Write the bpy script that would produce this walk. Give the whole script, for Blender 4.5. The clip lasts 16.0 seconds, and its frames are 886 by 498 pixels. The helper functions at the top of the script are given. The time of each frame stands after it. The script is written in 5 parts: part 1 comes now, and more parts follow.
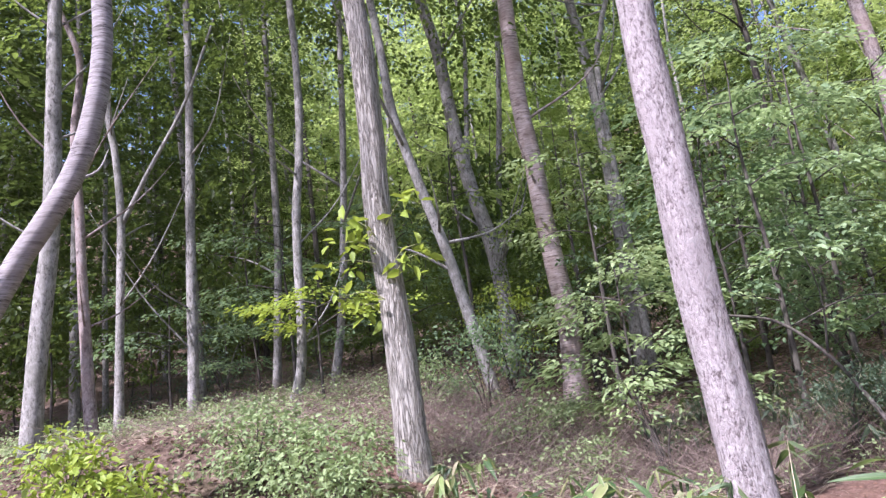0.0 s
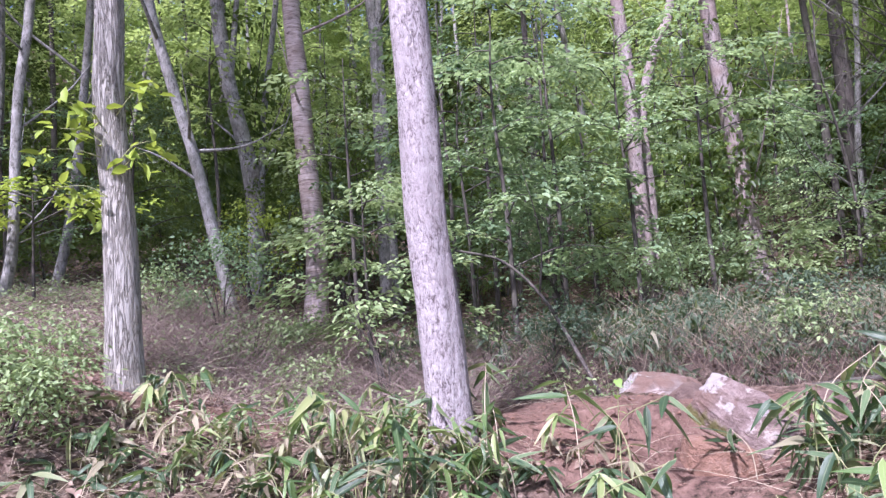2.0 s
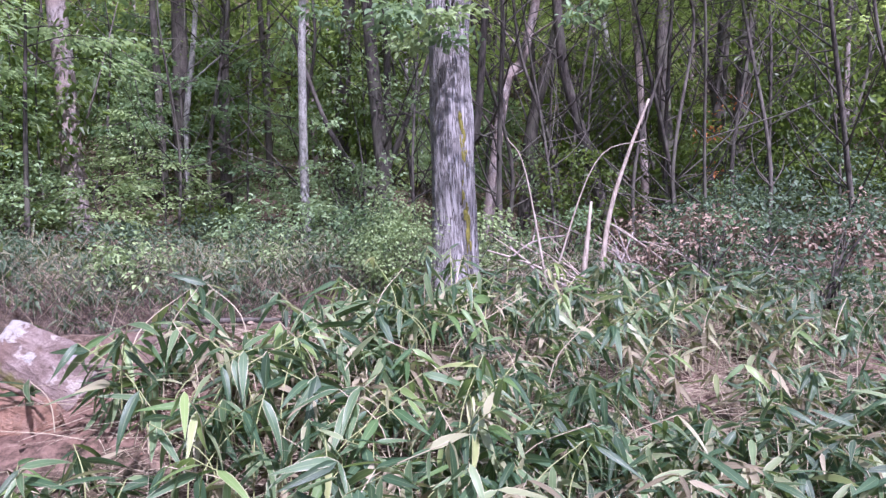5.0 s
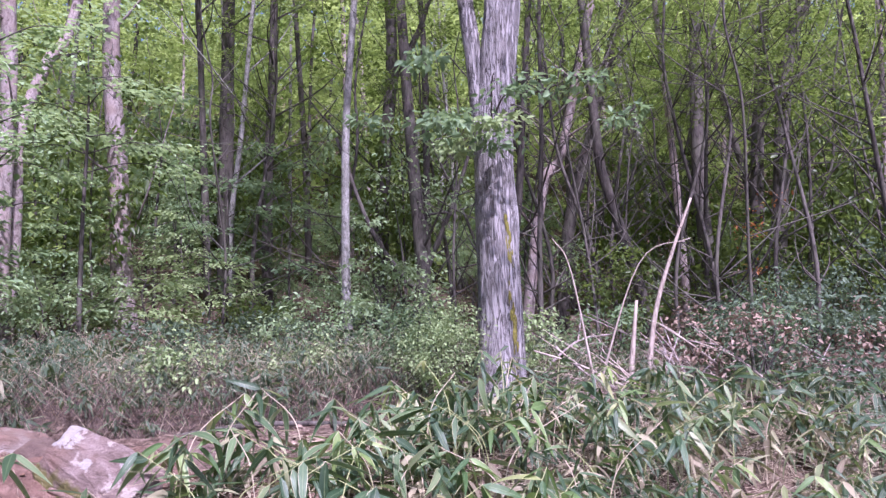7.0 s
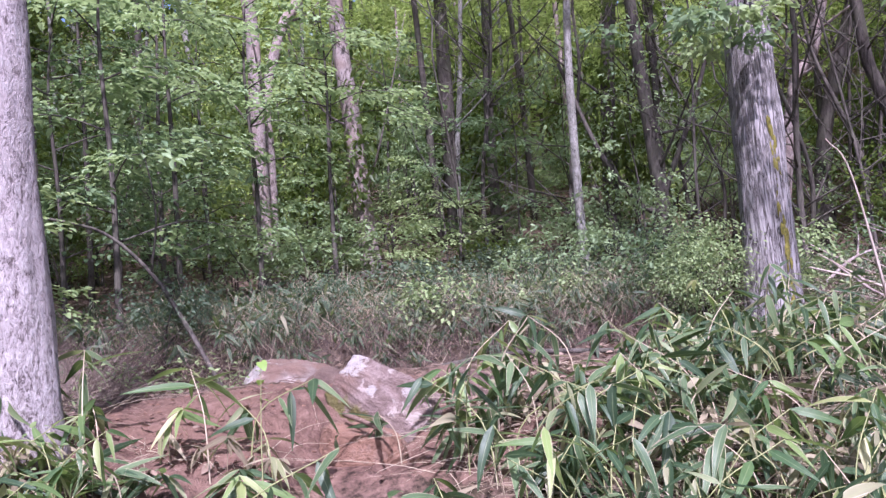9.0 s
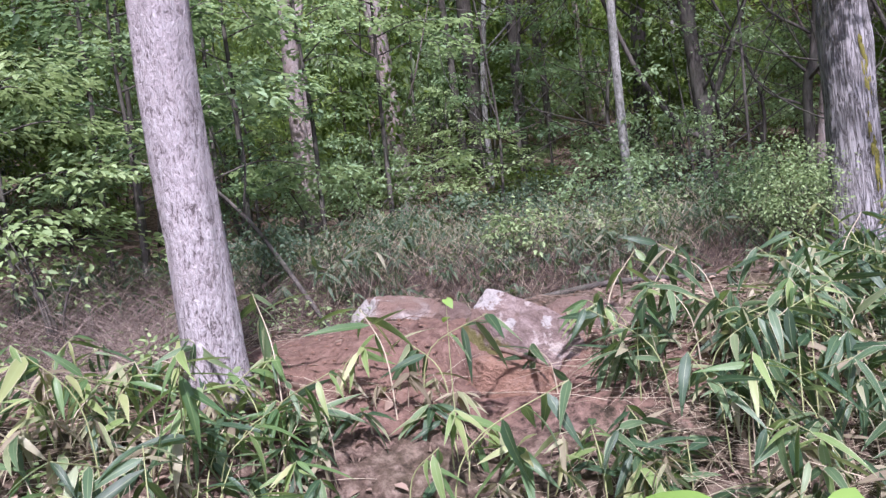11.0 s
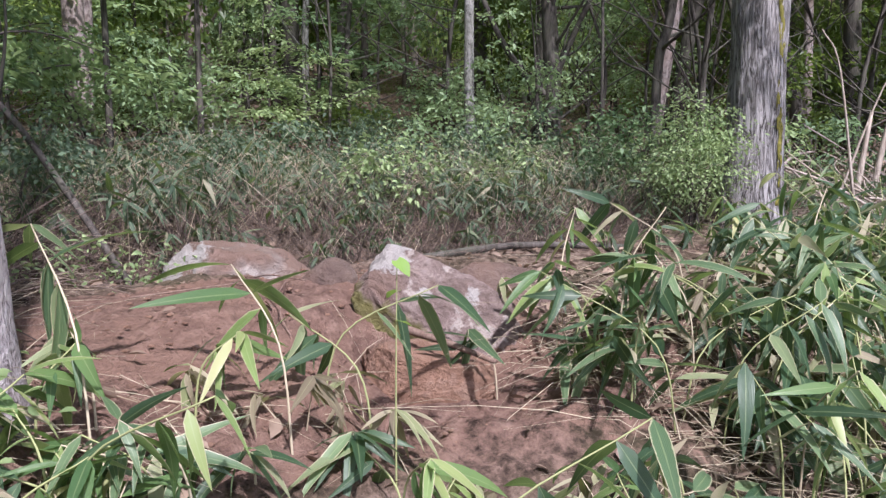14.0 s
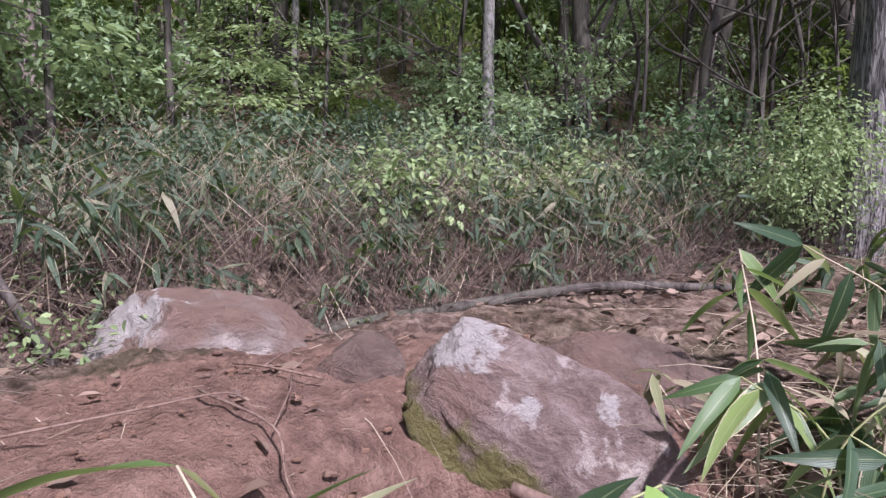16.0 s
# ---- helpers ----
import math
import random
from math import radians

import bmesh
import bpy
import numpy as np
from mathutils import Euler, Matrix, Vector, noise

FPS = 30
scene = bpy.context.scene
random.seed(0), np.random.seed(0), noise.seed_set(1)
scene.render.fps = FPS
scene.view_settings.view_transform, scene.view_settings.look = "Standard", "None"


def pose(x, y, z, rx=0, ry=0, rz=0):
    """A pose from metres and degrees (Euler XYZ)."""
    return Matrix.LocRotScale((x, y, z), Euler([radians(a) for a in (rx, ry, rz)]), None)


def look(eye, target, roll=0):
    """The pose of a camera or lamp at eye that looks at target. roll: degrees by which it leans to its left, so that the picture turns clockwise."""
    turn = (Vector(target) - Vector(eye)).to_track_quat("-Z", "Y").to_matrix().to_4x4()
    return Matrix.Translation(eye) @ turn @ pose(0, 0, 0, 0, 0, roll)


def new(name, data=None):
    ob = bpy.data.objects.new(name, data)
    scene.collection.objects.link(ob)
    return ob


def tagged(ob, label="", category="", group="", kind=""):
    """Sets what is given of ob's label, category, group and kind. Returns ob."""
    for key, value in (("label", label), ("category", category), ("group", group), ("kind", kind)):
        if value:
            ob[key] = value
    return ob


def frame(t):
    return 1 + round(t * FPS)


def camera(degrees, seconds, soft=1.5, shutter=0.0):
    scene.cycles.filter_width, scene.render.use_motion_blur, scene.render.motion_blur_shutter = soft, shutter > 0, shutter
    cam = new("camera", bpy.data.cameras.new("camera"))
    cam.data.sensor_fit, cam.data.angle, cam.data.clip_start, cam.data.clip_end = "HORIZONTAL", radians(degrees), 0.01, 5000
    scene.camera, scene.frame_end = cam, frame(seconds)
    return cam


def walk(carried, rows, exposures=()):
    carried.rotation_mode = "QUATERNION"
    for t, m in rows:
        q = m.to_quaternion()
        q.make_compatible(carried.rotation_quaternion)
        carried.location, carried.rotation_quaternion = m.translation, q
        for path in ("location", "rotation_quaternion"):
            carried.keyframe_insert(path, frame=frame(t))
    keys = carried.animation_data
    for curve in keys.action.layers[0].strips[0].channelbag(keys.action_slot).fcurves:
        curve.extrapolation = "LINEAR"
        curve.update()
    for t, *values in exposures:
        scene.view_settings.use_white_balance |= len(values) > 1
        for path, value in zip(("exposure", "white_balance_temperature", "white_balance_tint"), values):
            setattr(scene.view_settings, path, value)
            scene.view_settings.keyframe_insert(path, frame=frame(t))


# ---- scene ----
cam = camera(61.6, 16.0, soft=1.4)
EXPOSURES = [(0, 1.40, 5780, 25), (1.5, 1.42, 5580, 30), (4, 1.36, 5350, 30), (7.5, 1.34, 5480, 41), (10, 1.22, 5600, 28), (12.5, 1.1, 5680, 19), (14.5, 1.0, 5850, 16), (16, 0.95, 5800, 25)]
PATH = [
    (0, (0.000, 0.000, 1.550), (-0.719, 1.810, 2.005), -7.6),
    (0.5, (0.019, -0.001, 1.541), (-0.634, 1.843, 1.955), -6.9),
    (1, (0.051, 0.012, 1.514), (-0.532, 1.889, 1.887), -5.7),
    (1.5, (0.124, 0.052, 1.456), (-0.272, 1.989, 1.757), -4.6),
    (2, (0.196, 0.098, 1.420), (0.043, 2.080, 1.637), -4.2),
    (2.5, (0.299, 0.128, 1.388), (0.405, 2.121, 1.527), -3.6),
    (3, (0.391, 0.130, 1.364), (0.759, 2.095, 1.436), -3.5),
    (3.5, (0.452, 0.156, 1.339), (1.185, 2.017, 1.311), -2.3),
    (4, (0.486, 0.209, 1.293), (1.609, 1.863, 1.224), 0.7),
    (4.2, (0.451, 0.291, 1.257), (1.684, 1.866, 1.196), 0.3),
    (6.3, (0.224, 0.447, 1.356), (1.670, 1.819, 1.527), -4.1),
    (6.5, (0.218, 0.459, 1.359), (1.630, 1.859, 1.572), -3.2),
    (7, (0.178, 0.480, 1.367), (1.512, 1.945, 1.639), -1.9),
    (7.5, (0.145, 0.488, 1.353), (1.400, 2.023, 1.619), -2.2),
    (8, (0.104, 0.537, 1.315), (1.252, 2.164, 1.496), -3.1),
    (8.5, (0.101, 0.715, 1.273), (1.086, 2.451, 1.389), -4.1),
    (9, (0.077, 0.834, 1.293), (0.938, 2.633, 1.432), -4.4),
    (9.5, (-0.104, 0.918, 1.284), (0.696, 2.746, 1.413), -4.9),
    (10, (-0.352, 1.083, 1.332), (0.463, 2.909, 1.384), -7.4),
    (10.2, (-0.464, 1.087, 1.358), (0.360, 2.910, 1.393), -7.6),
    (12.3, (-0.883, 1.812, 1.410), (0.220, 3.474, 1.260), -3.2),
    (12.5, (-0.858, 1.899, 1.396), (0.279, 3.540, 1.270), -3.4),
    (13, (-0.777, 2.149, 1.356), (0.440, 3.729, 1.212), -2.6),
    (13.5, (-0.666, 2.424, 1.375), (0.634, 3.932, 1.181), -1.0),
    (14, (-0.564, 2.798, 1.327), (0.812, 4.234, 1.116), -0.3),
    (14.5, (-0.456, 3.092, 1.390), (0.983, 4.459, 1.145), 0.7),
    (15, (-0.179, 3.425, 1.371), (1.290, 4.758, 1.114), 0.8),
    (15.5, (-0.007, 3.723, 1.425), (1.470, 5.044, 1.149), 1.2),
    (16, (0.144, 4.042, 1.405), (1.552, 5.444, 1.177), 0.4),
]
walk(cam, [(t, look(eye, target, roll)) for t, eye, target, roll in PATH], EXPOSURES)

# ---- light ----
SUN_ELEVATION, SUN_AZIMUTH = 52.0, 200.0  # degrees; azimuth from +y towards +x
sky_world = bpy.data.worlds.new("sky")
scene.world = sky_world
sky_world.use_nodes = True
wn = sky_world.node_tree.nodes
sky = wn.new("ShaderNodeTexSky")
sky.sky_type, sky.sun_disc = "NISHITA", False
sky.sun_elevation, sky.sun_rotation = radians(SUN_ELEVATION), radians(SUN_AZIMUTH)
sky.air_density, sky.dust_density = 1.0, 2.5
wn["Background"].inputs["Strength"].default_value = 0.098
sky_world.node_tree.links.new(sky.outputs[0], wn["Background"].inputs["Color"])
sun = new("sun", bpy.data.lights.new("sun", "SUN"))
sun.data.energy, sun.data.angle, sun.data.color = 4.0, radians(2), (1.0, 0.95, 0.89)
az, el = radians(SUN_AZIMUTH), radians(SUN_ELEVATION)
sun_dir = Vector((math.sin(az) * math.cos(el), math.cos(az) * math.cos(el), math.sin(el)))
sun.matrix_world = look(sun_dir * 50, (0, 0, 0))


# ---- materials ----
def nodes_of(name):
    m = bpy.data.materials.new(name)
    m.use_nodes = True
    t = m.node_tree
    return m, t, t.nodes["Principled BSDF"], t.nodes["Material Output"]


def ramp(t, fac, stops):
    r = t.nodes.new("ShaderNodeValToRGB")
    e = r.color_ramp.elements
    while len(e) < len(stops):
        e.new(0.5)
    for k, (p, c) in enumerate(stops):
        e[k].position, e[k].color = p, (*c, 1)
    t.links.new(fac, r.inputs[0])
    return r.outputs[0]


def coords(t, scale=(1, 1, 1), kind="Object"):
    c, m = t.nodes.new("ShaderNodeTexCoord"), t.nodes.new("ShaderNodeMapping")
    m.inputs["Scale"].default_value = scale
    t.links.new(c.outputs[kind], m.inputs[0])
    return m.outputs[0]


def noise_tex(t, vec, scale, detail=4.0, rough=0.6, warp=0.0):
    n = t.nodes.new("ShaderNodeTexNoise")
    n.inputs["Scale"].default_value, n.inputs["Detail"].default_value, n.inputs["Roughness"].default_value = scale, detail, rough
    n.inputs["Distortion"].default_value = warp
    t.links.new(vec, n.inputs["Vector"])
    return n.outputs["Fac"]


def mix(t, fac, a, b, blend="MIX"):
    m = t.nodes.new("ShaderNodeMix")
    m.data_type, m.blend_type = "RGBA", blend
    for sock, v in ((m.inputs[0], fac), (m.inputs[6], a), (m.inputs[7], b)):
        if isinstance(v, bpy.types.NodeSocket):
            t.links.new(v, sock)
        elif isinstance(v, tuple):
            sock.default_value = (*v, 1)
        else:
            sock.default_value = v
    return m.outputs[2]


def maths(t, op, a, b=0.0):
    m = t.nodes.new("ShaderNodeMath")
    m.operation = op
    for sock, v in zip(m.inputs, (a, b)):
        if isinstance(v, bpy.types.NodeSocket):
            t.links.new(v, sock)
        else:
            sock.default_value = v
    return m.outputs[0]


def bump(t, bsdf, height, strength, distance):
    b = t.nodes.new("ShaderNodeBump")
    b.inputs["Strength"].default_value, b.inputs["Distance"].default_value = strength, distance
    t.links.new(height, b.inputs["Height"])
    t.links.new(b.outputs[0], bsdf.inputs["Normal"])


def bark(name, dark, mid, light, stretch, scale, blotch, relief=0.012, cuts=(0.385, 0.445, 0.60), ridged=0.0):
    """Bark: grain stretched along or across the trunk, and pale or dark patches at a larger scale."""
    m, t, b, _ = nodes_of(name)
    grain = noise_tex(t, coords(t, stretch), scale, 4 if ridged else 6, 0.6 if ridged else 0.65, 0.7)
    fine = noise_tex(t, coords(t, stretch), scale * 3.7, 3, 0.6)
    both = maths(t, "ADD", maths(t, "MULTIPLY", grain, 0.7), maths(t, "MULTIPLY", fine, 0.3))
    warp = noise_tex(t, coords(t), 6, 2)
    both = maths(t, "ADD", both, maths(t, "MULTIPLY", maths(t, "SUBTRACT", warp, 0.5), 0.12))
    if ridged:
        net = maths(t, "MINIMUM", maths(t, "MULTIPLY", maths(t, "ABSOLUTE", maths(t, "SUBTRACT", grain, 0.5)), ridged), 0.62)
        both = maths(t, "ADD", net, maths(t, "MULTIPLY", maths(t, "SUBTRACT", fine, 0.5), 0.55))
    col = ramp(t, both, [(cuts[0], dark), (cuts[1], mid), (cuts[2], light)])
    patch = noise_tex(t, coords(t), 3.1, 4, 0.6)
    col = mix(t, ramp(t, patch, [(0.45, (0, 0, 0)), (0.62, (0.55, 0.55, 0.55))]), col, blotch)
    t.links.new(col, b.inputs["Base Color"])
    b.inputs["Roughness"].default_value = 0.85
    b.inputs["Specular IOR Level"].default_value = 0.25
    bump(t, b, both, 0.9, relief)
    return m


BARK_SCALY = bark("scaly_bark", (0.10, 0.078, 0.08), (0.32, 0.275, 0.285), (0.50, 0.455, 0.465), (1, 1, 0.42), 48, (0.34, 0.29, 0.30), 0.03, (0.40, 0.475, 0.63))
BARK_FURROW = bark("furrowed_bark", (0.06, 0.052, 0.05), (0.26, 0.235, 0.24), (0.44, 0.41, 0.42), (1, 1, 0.10), 34, (0.31, 0.28, 0.285), 0.03, (0.05, 0.27, 0.85), 7)
BARK_PALE = bark("pale_furrowed_bark", (0.12, 0.105, 0.09), (0.32, 0.295, 0.265), (0.52, 0.485, 0.45), (1, 1, 0.11), 38, (0.37, 0.34, 0.31), 0.02, (0.05, 0.27, 0.85), 7)
BARK_GREY = bark("smooth_grey_bark", (0.07, 0.066, 0.06), (0.22, 0.208, 0.195), (0.40, 0.38, 0.37), (1, 1, 0.45), 26, (0.115, 0.115, 0.095), 0.012)
BARK_BAND = bark("ringed_bark", (0.10, 0.075, 0.07), (0.27, 0.215, 0.20), (0.45, 0.38, 0.37), (0.35, 0.35, 2.6), 16, (0.22, 0.16, 0.14), 0.008)
BARK_SILVER = bark("silver_ringed_bark", (0.06, 0.05, 0.05), (0.22, 0.195, 0.20), (0.40, 0.37, 0.385), (0.3, 0.3, 3.0), 24, (0.27, 0.24, 0.24), 0.006)
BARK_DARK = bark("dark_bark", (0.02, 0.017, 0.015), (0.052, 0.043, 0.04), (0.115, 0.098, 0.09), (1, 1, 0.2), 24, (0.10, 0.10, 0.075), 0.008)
BARK_PINK = bark("reddish_bark", (0.075, 0.057, 0.054), (0.20, 0.16, 0.155), (0.38, 0.325, 0.32), (1, 1, 0.5), 22, (0.31, 0.23, 0.21), 0.01)
STICK_BROWN = bark("brown_stick", (0.07, 0.042, 0.034), (0.15, 0.095, 0.078), (0.26, 0.18, 0.15), (1, 1, 0.3), 40, (0.13, 0.085, 0.07), 0.003)
DEAD_WOOD = bark("dead_wood", (0.13, 0.10, 0.085), (0.27, 0.22, 0.19), (0.43, 0.365, 0.325), (1, 1, 0.15), 30, (0.35, 0.27, 0.22), 0.004)


def leaf_material(name, dark, light, through_light, share=0.4, gloss=0.45):
    """Leaf: colour varies from leaf to leaf, and part of the light passes through."""
    m, t, b, out = nodes_of(name)
    g = t.nodes.new("ShaderNodeNewGeometry")
    col = ramp(t, g.outputs["Random Per Island"], [(0.0, dark), (0.55, tuple((p + q) / 2 for p, q in zip(dark, light))), (1.0, light)])
    big = noise_tex(t, coords(t), 0.9, 2)
    col = mix(t, ramp(t, big, [(0.35, (0, 0, 0)), (0.7, (0.5, 0.5, 0.5))]), col, light)
    t.links.new(col, b.inputs["Base Color"])
    b.inputs["Roughness"].default_value = gloss
    tl, ms = t.nodes.new("ShaderNodeBsdfTranslucent"), t.nodes.new("ShaderNodeMixShader")
    t.links.new(mix(t, 0.55, col, through_light), tl.inputs["Color"])
    ms.inputs[0].default_value = share
    t.links.new(b.outputs[0], ms.inputs[1])
    t.links.new(tl.outputs[0], ms.inputs[2])
    t.links.new(ms.outputs[0], out.inputs[0])
    return m


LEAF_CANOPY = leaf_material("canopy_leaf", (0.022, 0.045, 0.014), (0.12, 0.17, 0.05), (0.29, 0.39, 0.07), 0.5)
# Copies of canopy_leaf with shade, then sunlight, put into the colour.
LEAF_SHADE_TONED = leaf_material("shade_toned_canopy_leaf", (0.014, 0.03, 0.011), (0.075, 0.11, 0.035), (0.19, 0.26, 0.05), 0.45)
LEAF_SUN_TONED = leaf_material("sun_toned_canopy_leaf", (0.06, 0.10, 0.03), (0.35, 0.45, 0.16), (0.62, 0.74, 0.22), 0.55)
LEAF_SHRUB = leaf_material("shrub_leaf", (0.055, 0.105, 0.05), (0.21, 0.30, 0.16), (0.30, 0.42, 0.17), 0.42, 0.62)
LEAF_MAPLE = leaf_material("maple_leaf", (0.09, 0.16, 0.075), (0.35, 0.46, 0.26), (0.48, 0.61, 0.24), 0.45, 0.55)
LEAF_PALE = leaf_material("pale_leaf", (0.12, 0.18, 0.075), (0.36, 0.45, 0.22), (0.42, 0.53, 0.21), 0.4, 0.6)
LEAF_YELLOW = leaf_material("yellow_green_leaf", (0.15, 0.23, 0.03), (0.34, 0.43, 0.07), (0.48, 0.57, 0.07), 0.4, 0.55)
LEAF_DULL = leaf_material("grey_green_leaf", (0.03, 0.055, 0.035), (0.115, 0.165, 0.10), (0.19, 0.27, 0.12), 0.3, 0.65)
LEAF_WEED = leaf_material("weed_leaf", (0.14, 0.25, 0.05), (0.27, 0.41, 0.10), (0.40, 0.55, 0.10), 0.4, 0.5)
LEAF_DRY = leaf_material("dry_leaf", (0.11, 0.072, 0.055), (0.31, 0.22, 0.17), (0.26, 0.17, 0.10), 0.15, 0.7)
LEAF_RUST = leaf_material("rusty_leaf", (0.26, 0.09, 0.03), (0.45, 0.17, 0.06), (0.5, 0.2, 0.05), 0.3, 0.6)


def sasa_material(name, tones, gloss=0.4):
    """Bamboo-grass leaf: deep green, paler veins, bleached margins on some leaves, waxy."""
    m, t, b, out = nodes_of(name)
    uv = t.nodes.new("ShaderNodeUVMap")
    sep = t.nodes.new("ShaderNodeSeparateXYZ")
    t.links.new(uv.outputs[0], sep.inputs[0])
    info = t.nodes.new("ShaderNodeObjectInfo")
    geo = t.nodes.new("ShaderNodeNewGeometry")
    rnd = maths(t, "FRACT", maths(t, "ADD", info.outputs["Random"], geo.outputs["Random Per Island"]))
    green = ramp(t, rnd, tones)
    off = maths(t, "ABSOLUTE", maths(t, "SUBTRACT", sep.outputs[0], 0.5))
    vein = maths(t, "SINE", maths(t, "MULTIPLY", sep.outputs[0], 75.0))
    green = mix(t, maths(t, "MULTIPLY", maths(t, "ADD", vein, 1.0), 0.045), green, (0.25, 0.34, 0.16))
    rib = maths(t, "LESS_THAN", off, 0.035)
    green = mix(t, maths(t, "MULTIPLY", rib, 0.35), green, (0.38, 0.44, 0.22))
    ragged = noise_tex(t, coords(t), 35, 3)
    edge = maths(t, "GREATER_THAN", maths(t, "ADD", off, maths(t, "MULTIPLY", ragged, 0.22)), 0.545)
    aged = maths(t, "GREATER_THAN", rnd, 0.55)
    col = mix(t, maths(t, "MULTIPLY", maths(t, "MULTIPLY", edge, aged), 0.8), green, (0.50, 0.45, 0.30))
    t.links.new(col, b.inputs["Base Color"])
    b.inputs["Roughness"].default_value = gloss
    b.inputs["Specular IOR Level"].default_value = 0.6
    bump(t, b, vein, 0.25, 0.002)
    tl, ms = t.nodes.new("ShaderNodeBsdfTranslucent"), t.nodes.new("ShaderNodeMixShader")
    t.links.new(mix(t, 0.4, col, (0.35, 0.48, 0.08)), tl.inputs["Color"])
    ms.inputs[0].default_value = 0.36
    t.links.new(b.outputs[0], ms.inputs[1])
    t.links.new(tl.outputs[0], ms.inputs[2])
    t.links.new(ms.outputs[0], out.inputs[0])
    return m


LEAF_SASA = sasa_material("bamboo_grass_leaf", [(0.0, (0.014, 0.038, 0.02)), (0.35, (0.032, 0.072, 0.04)), (0.62, (0.075, 0.13, 0.07)), (0.86, (0.17, 0.24, 0.125)), (0.95, (0.27, 0.30, 0.17)), (1.0, (0.42, 0.36, 0.26))])
# Two copies of the leaf: shade, then sunlight, worked into the tones.
LEAF_SASA_SHADE_TONED = sasa_material("shade_toned_bamboo_grass_leaf", [(0.0, (0.012, 0.028, 0.019)), (0.5, (0.032, 0.06, 0.042)), (0.86, (0.07, 0.115, 0.078)), (0.96, (0.13, 0.16, 0.10)), (1.0, (0.28, 0.24, 0.18))], 0.6)
LEAF_SASA_SUN_TONED = sasa_material("sun_toned_bamboo_grass_leaf", [(0.0, (0.045, 0.10, 0.04)), (0.45, (0.12, 0.20, 0.07)), (0.8, (0.24, 0.32, 0.11)), (1.0, (0.46, 0.43, 0.22))])
LEAF_SASA_DRY = sasa_material("dry_bamboo_grass_leaf", [(0.0, (0.10, 0.07, 0.05)), (0.4, (0.24, 0.18, 0.13)), (0.75, (0.40, 0.33, 0.24)), (0.9, (0.20, 0.23, 0.10)), (1.0, (0.52, 0.45, 0.34))], 0.7)


def stem_material(name, a, b_):
    m, t, b, _ = nodes_of(name)
    g = t.nodes.new("ShaderNodeNewGeometry")
    t.links.new(ramp(t, g.outputs["Random Per Island"], [(0, a), (1, b_)]), b.inputs["Base Color"])
    b.inputs["Roughness"].default_value = 0.7
    return m


STEM_STRAW = stem_material("straw_stem", (0.24, 0.18, 0.12), (0.58, 0.49, 0.37))
STEM_BROWN = stem_material("brown_twig", (0.09, 0.062, 0.053), (0.38, 0.29, 0.25))
STEM_DARK = stem_material("dark_brown_twig", (0.045, 0.03, 0.026), (0.22, 0.155, 0.13))
STEM_GREEN = stem_material("green_culm", (0.14, 0.19, 0.07), (0.38, 0.36, 0.18))


def ground_material():
    """Leaf litter under the trees; bare red clay on the dug bank, told apart by a painted weight."""
    m, t, b, _ = nodes_of("forest_soil")
    at = t.nodes.new("ShaderNodeAttribute")
    at.attribute_name = "clay"
    c = coords(t)
    n1, n2, n3 = noise_tex(t, c, 1.7, 6), noise_tex(t, c, 14, 6, 0.7), noise_tex(t, c, 70, 4, 0.7)
    litter = ramp(t, n2, [(0.34, (0.035, 0.022, 0.018)), (0.5, (0.15, 0.10, 0.08)), (0.7, (0.38, 0.285, 0.235))])
    litter = mix(t, ramp(t, n1, [(0.45, (0, 0, 0)), (0.7, (0.5, 0.5, 0.5))]), litter, (0.07, 0.075, 0.035))
    clay = ramp(t, n2, [(0.28, (0.075, 0.043, 0.036)), (0.5, (0.19, 0.115, 0.094)), (0.72, (0.33, 0.215, 0.178))])
    clay = mix(t, ramp(t, n1, [(0.4, (0, 0, 0)), (0.65, (0.7, 0.7, 0.7))]), clay, (0.28, 0.168, 0.13))
    clay = mix(t, ramp(t, n3, [(0.55, (0, 0, 0)), (0.72, (0.5, 0.5, 0.5))]), clay, (0.12, 0.07, 0.055))
    w = maths(t, "ADD", at.outputs["Fac"], maths(t, "MULTIPLY", maths(t, "SUBTRACT", n2, 0.5), 0.9))
    col = mix(t, ramp(t, w, [(0.40, (0, 0, 0)), (0.56, (1, 1, 1))]), litter, clay)
    t.links.new(col, b.inputs["Base Color"])
    b.inputs["Roughness"].default_value = 0.95
    b.inputs["Specular IOR Level"].default_value = 0.15
    bump(t, b, maths(t, "ADD", n2, maths(t, "MULTIPLY", n3, 0.5)), 1.0, 0.05)
    return m


SOIL = ground_material()


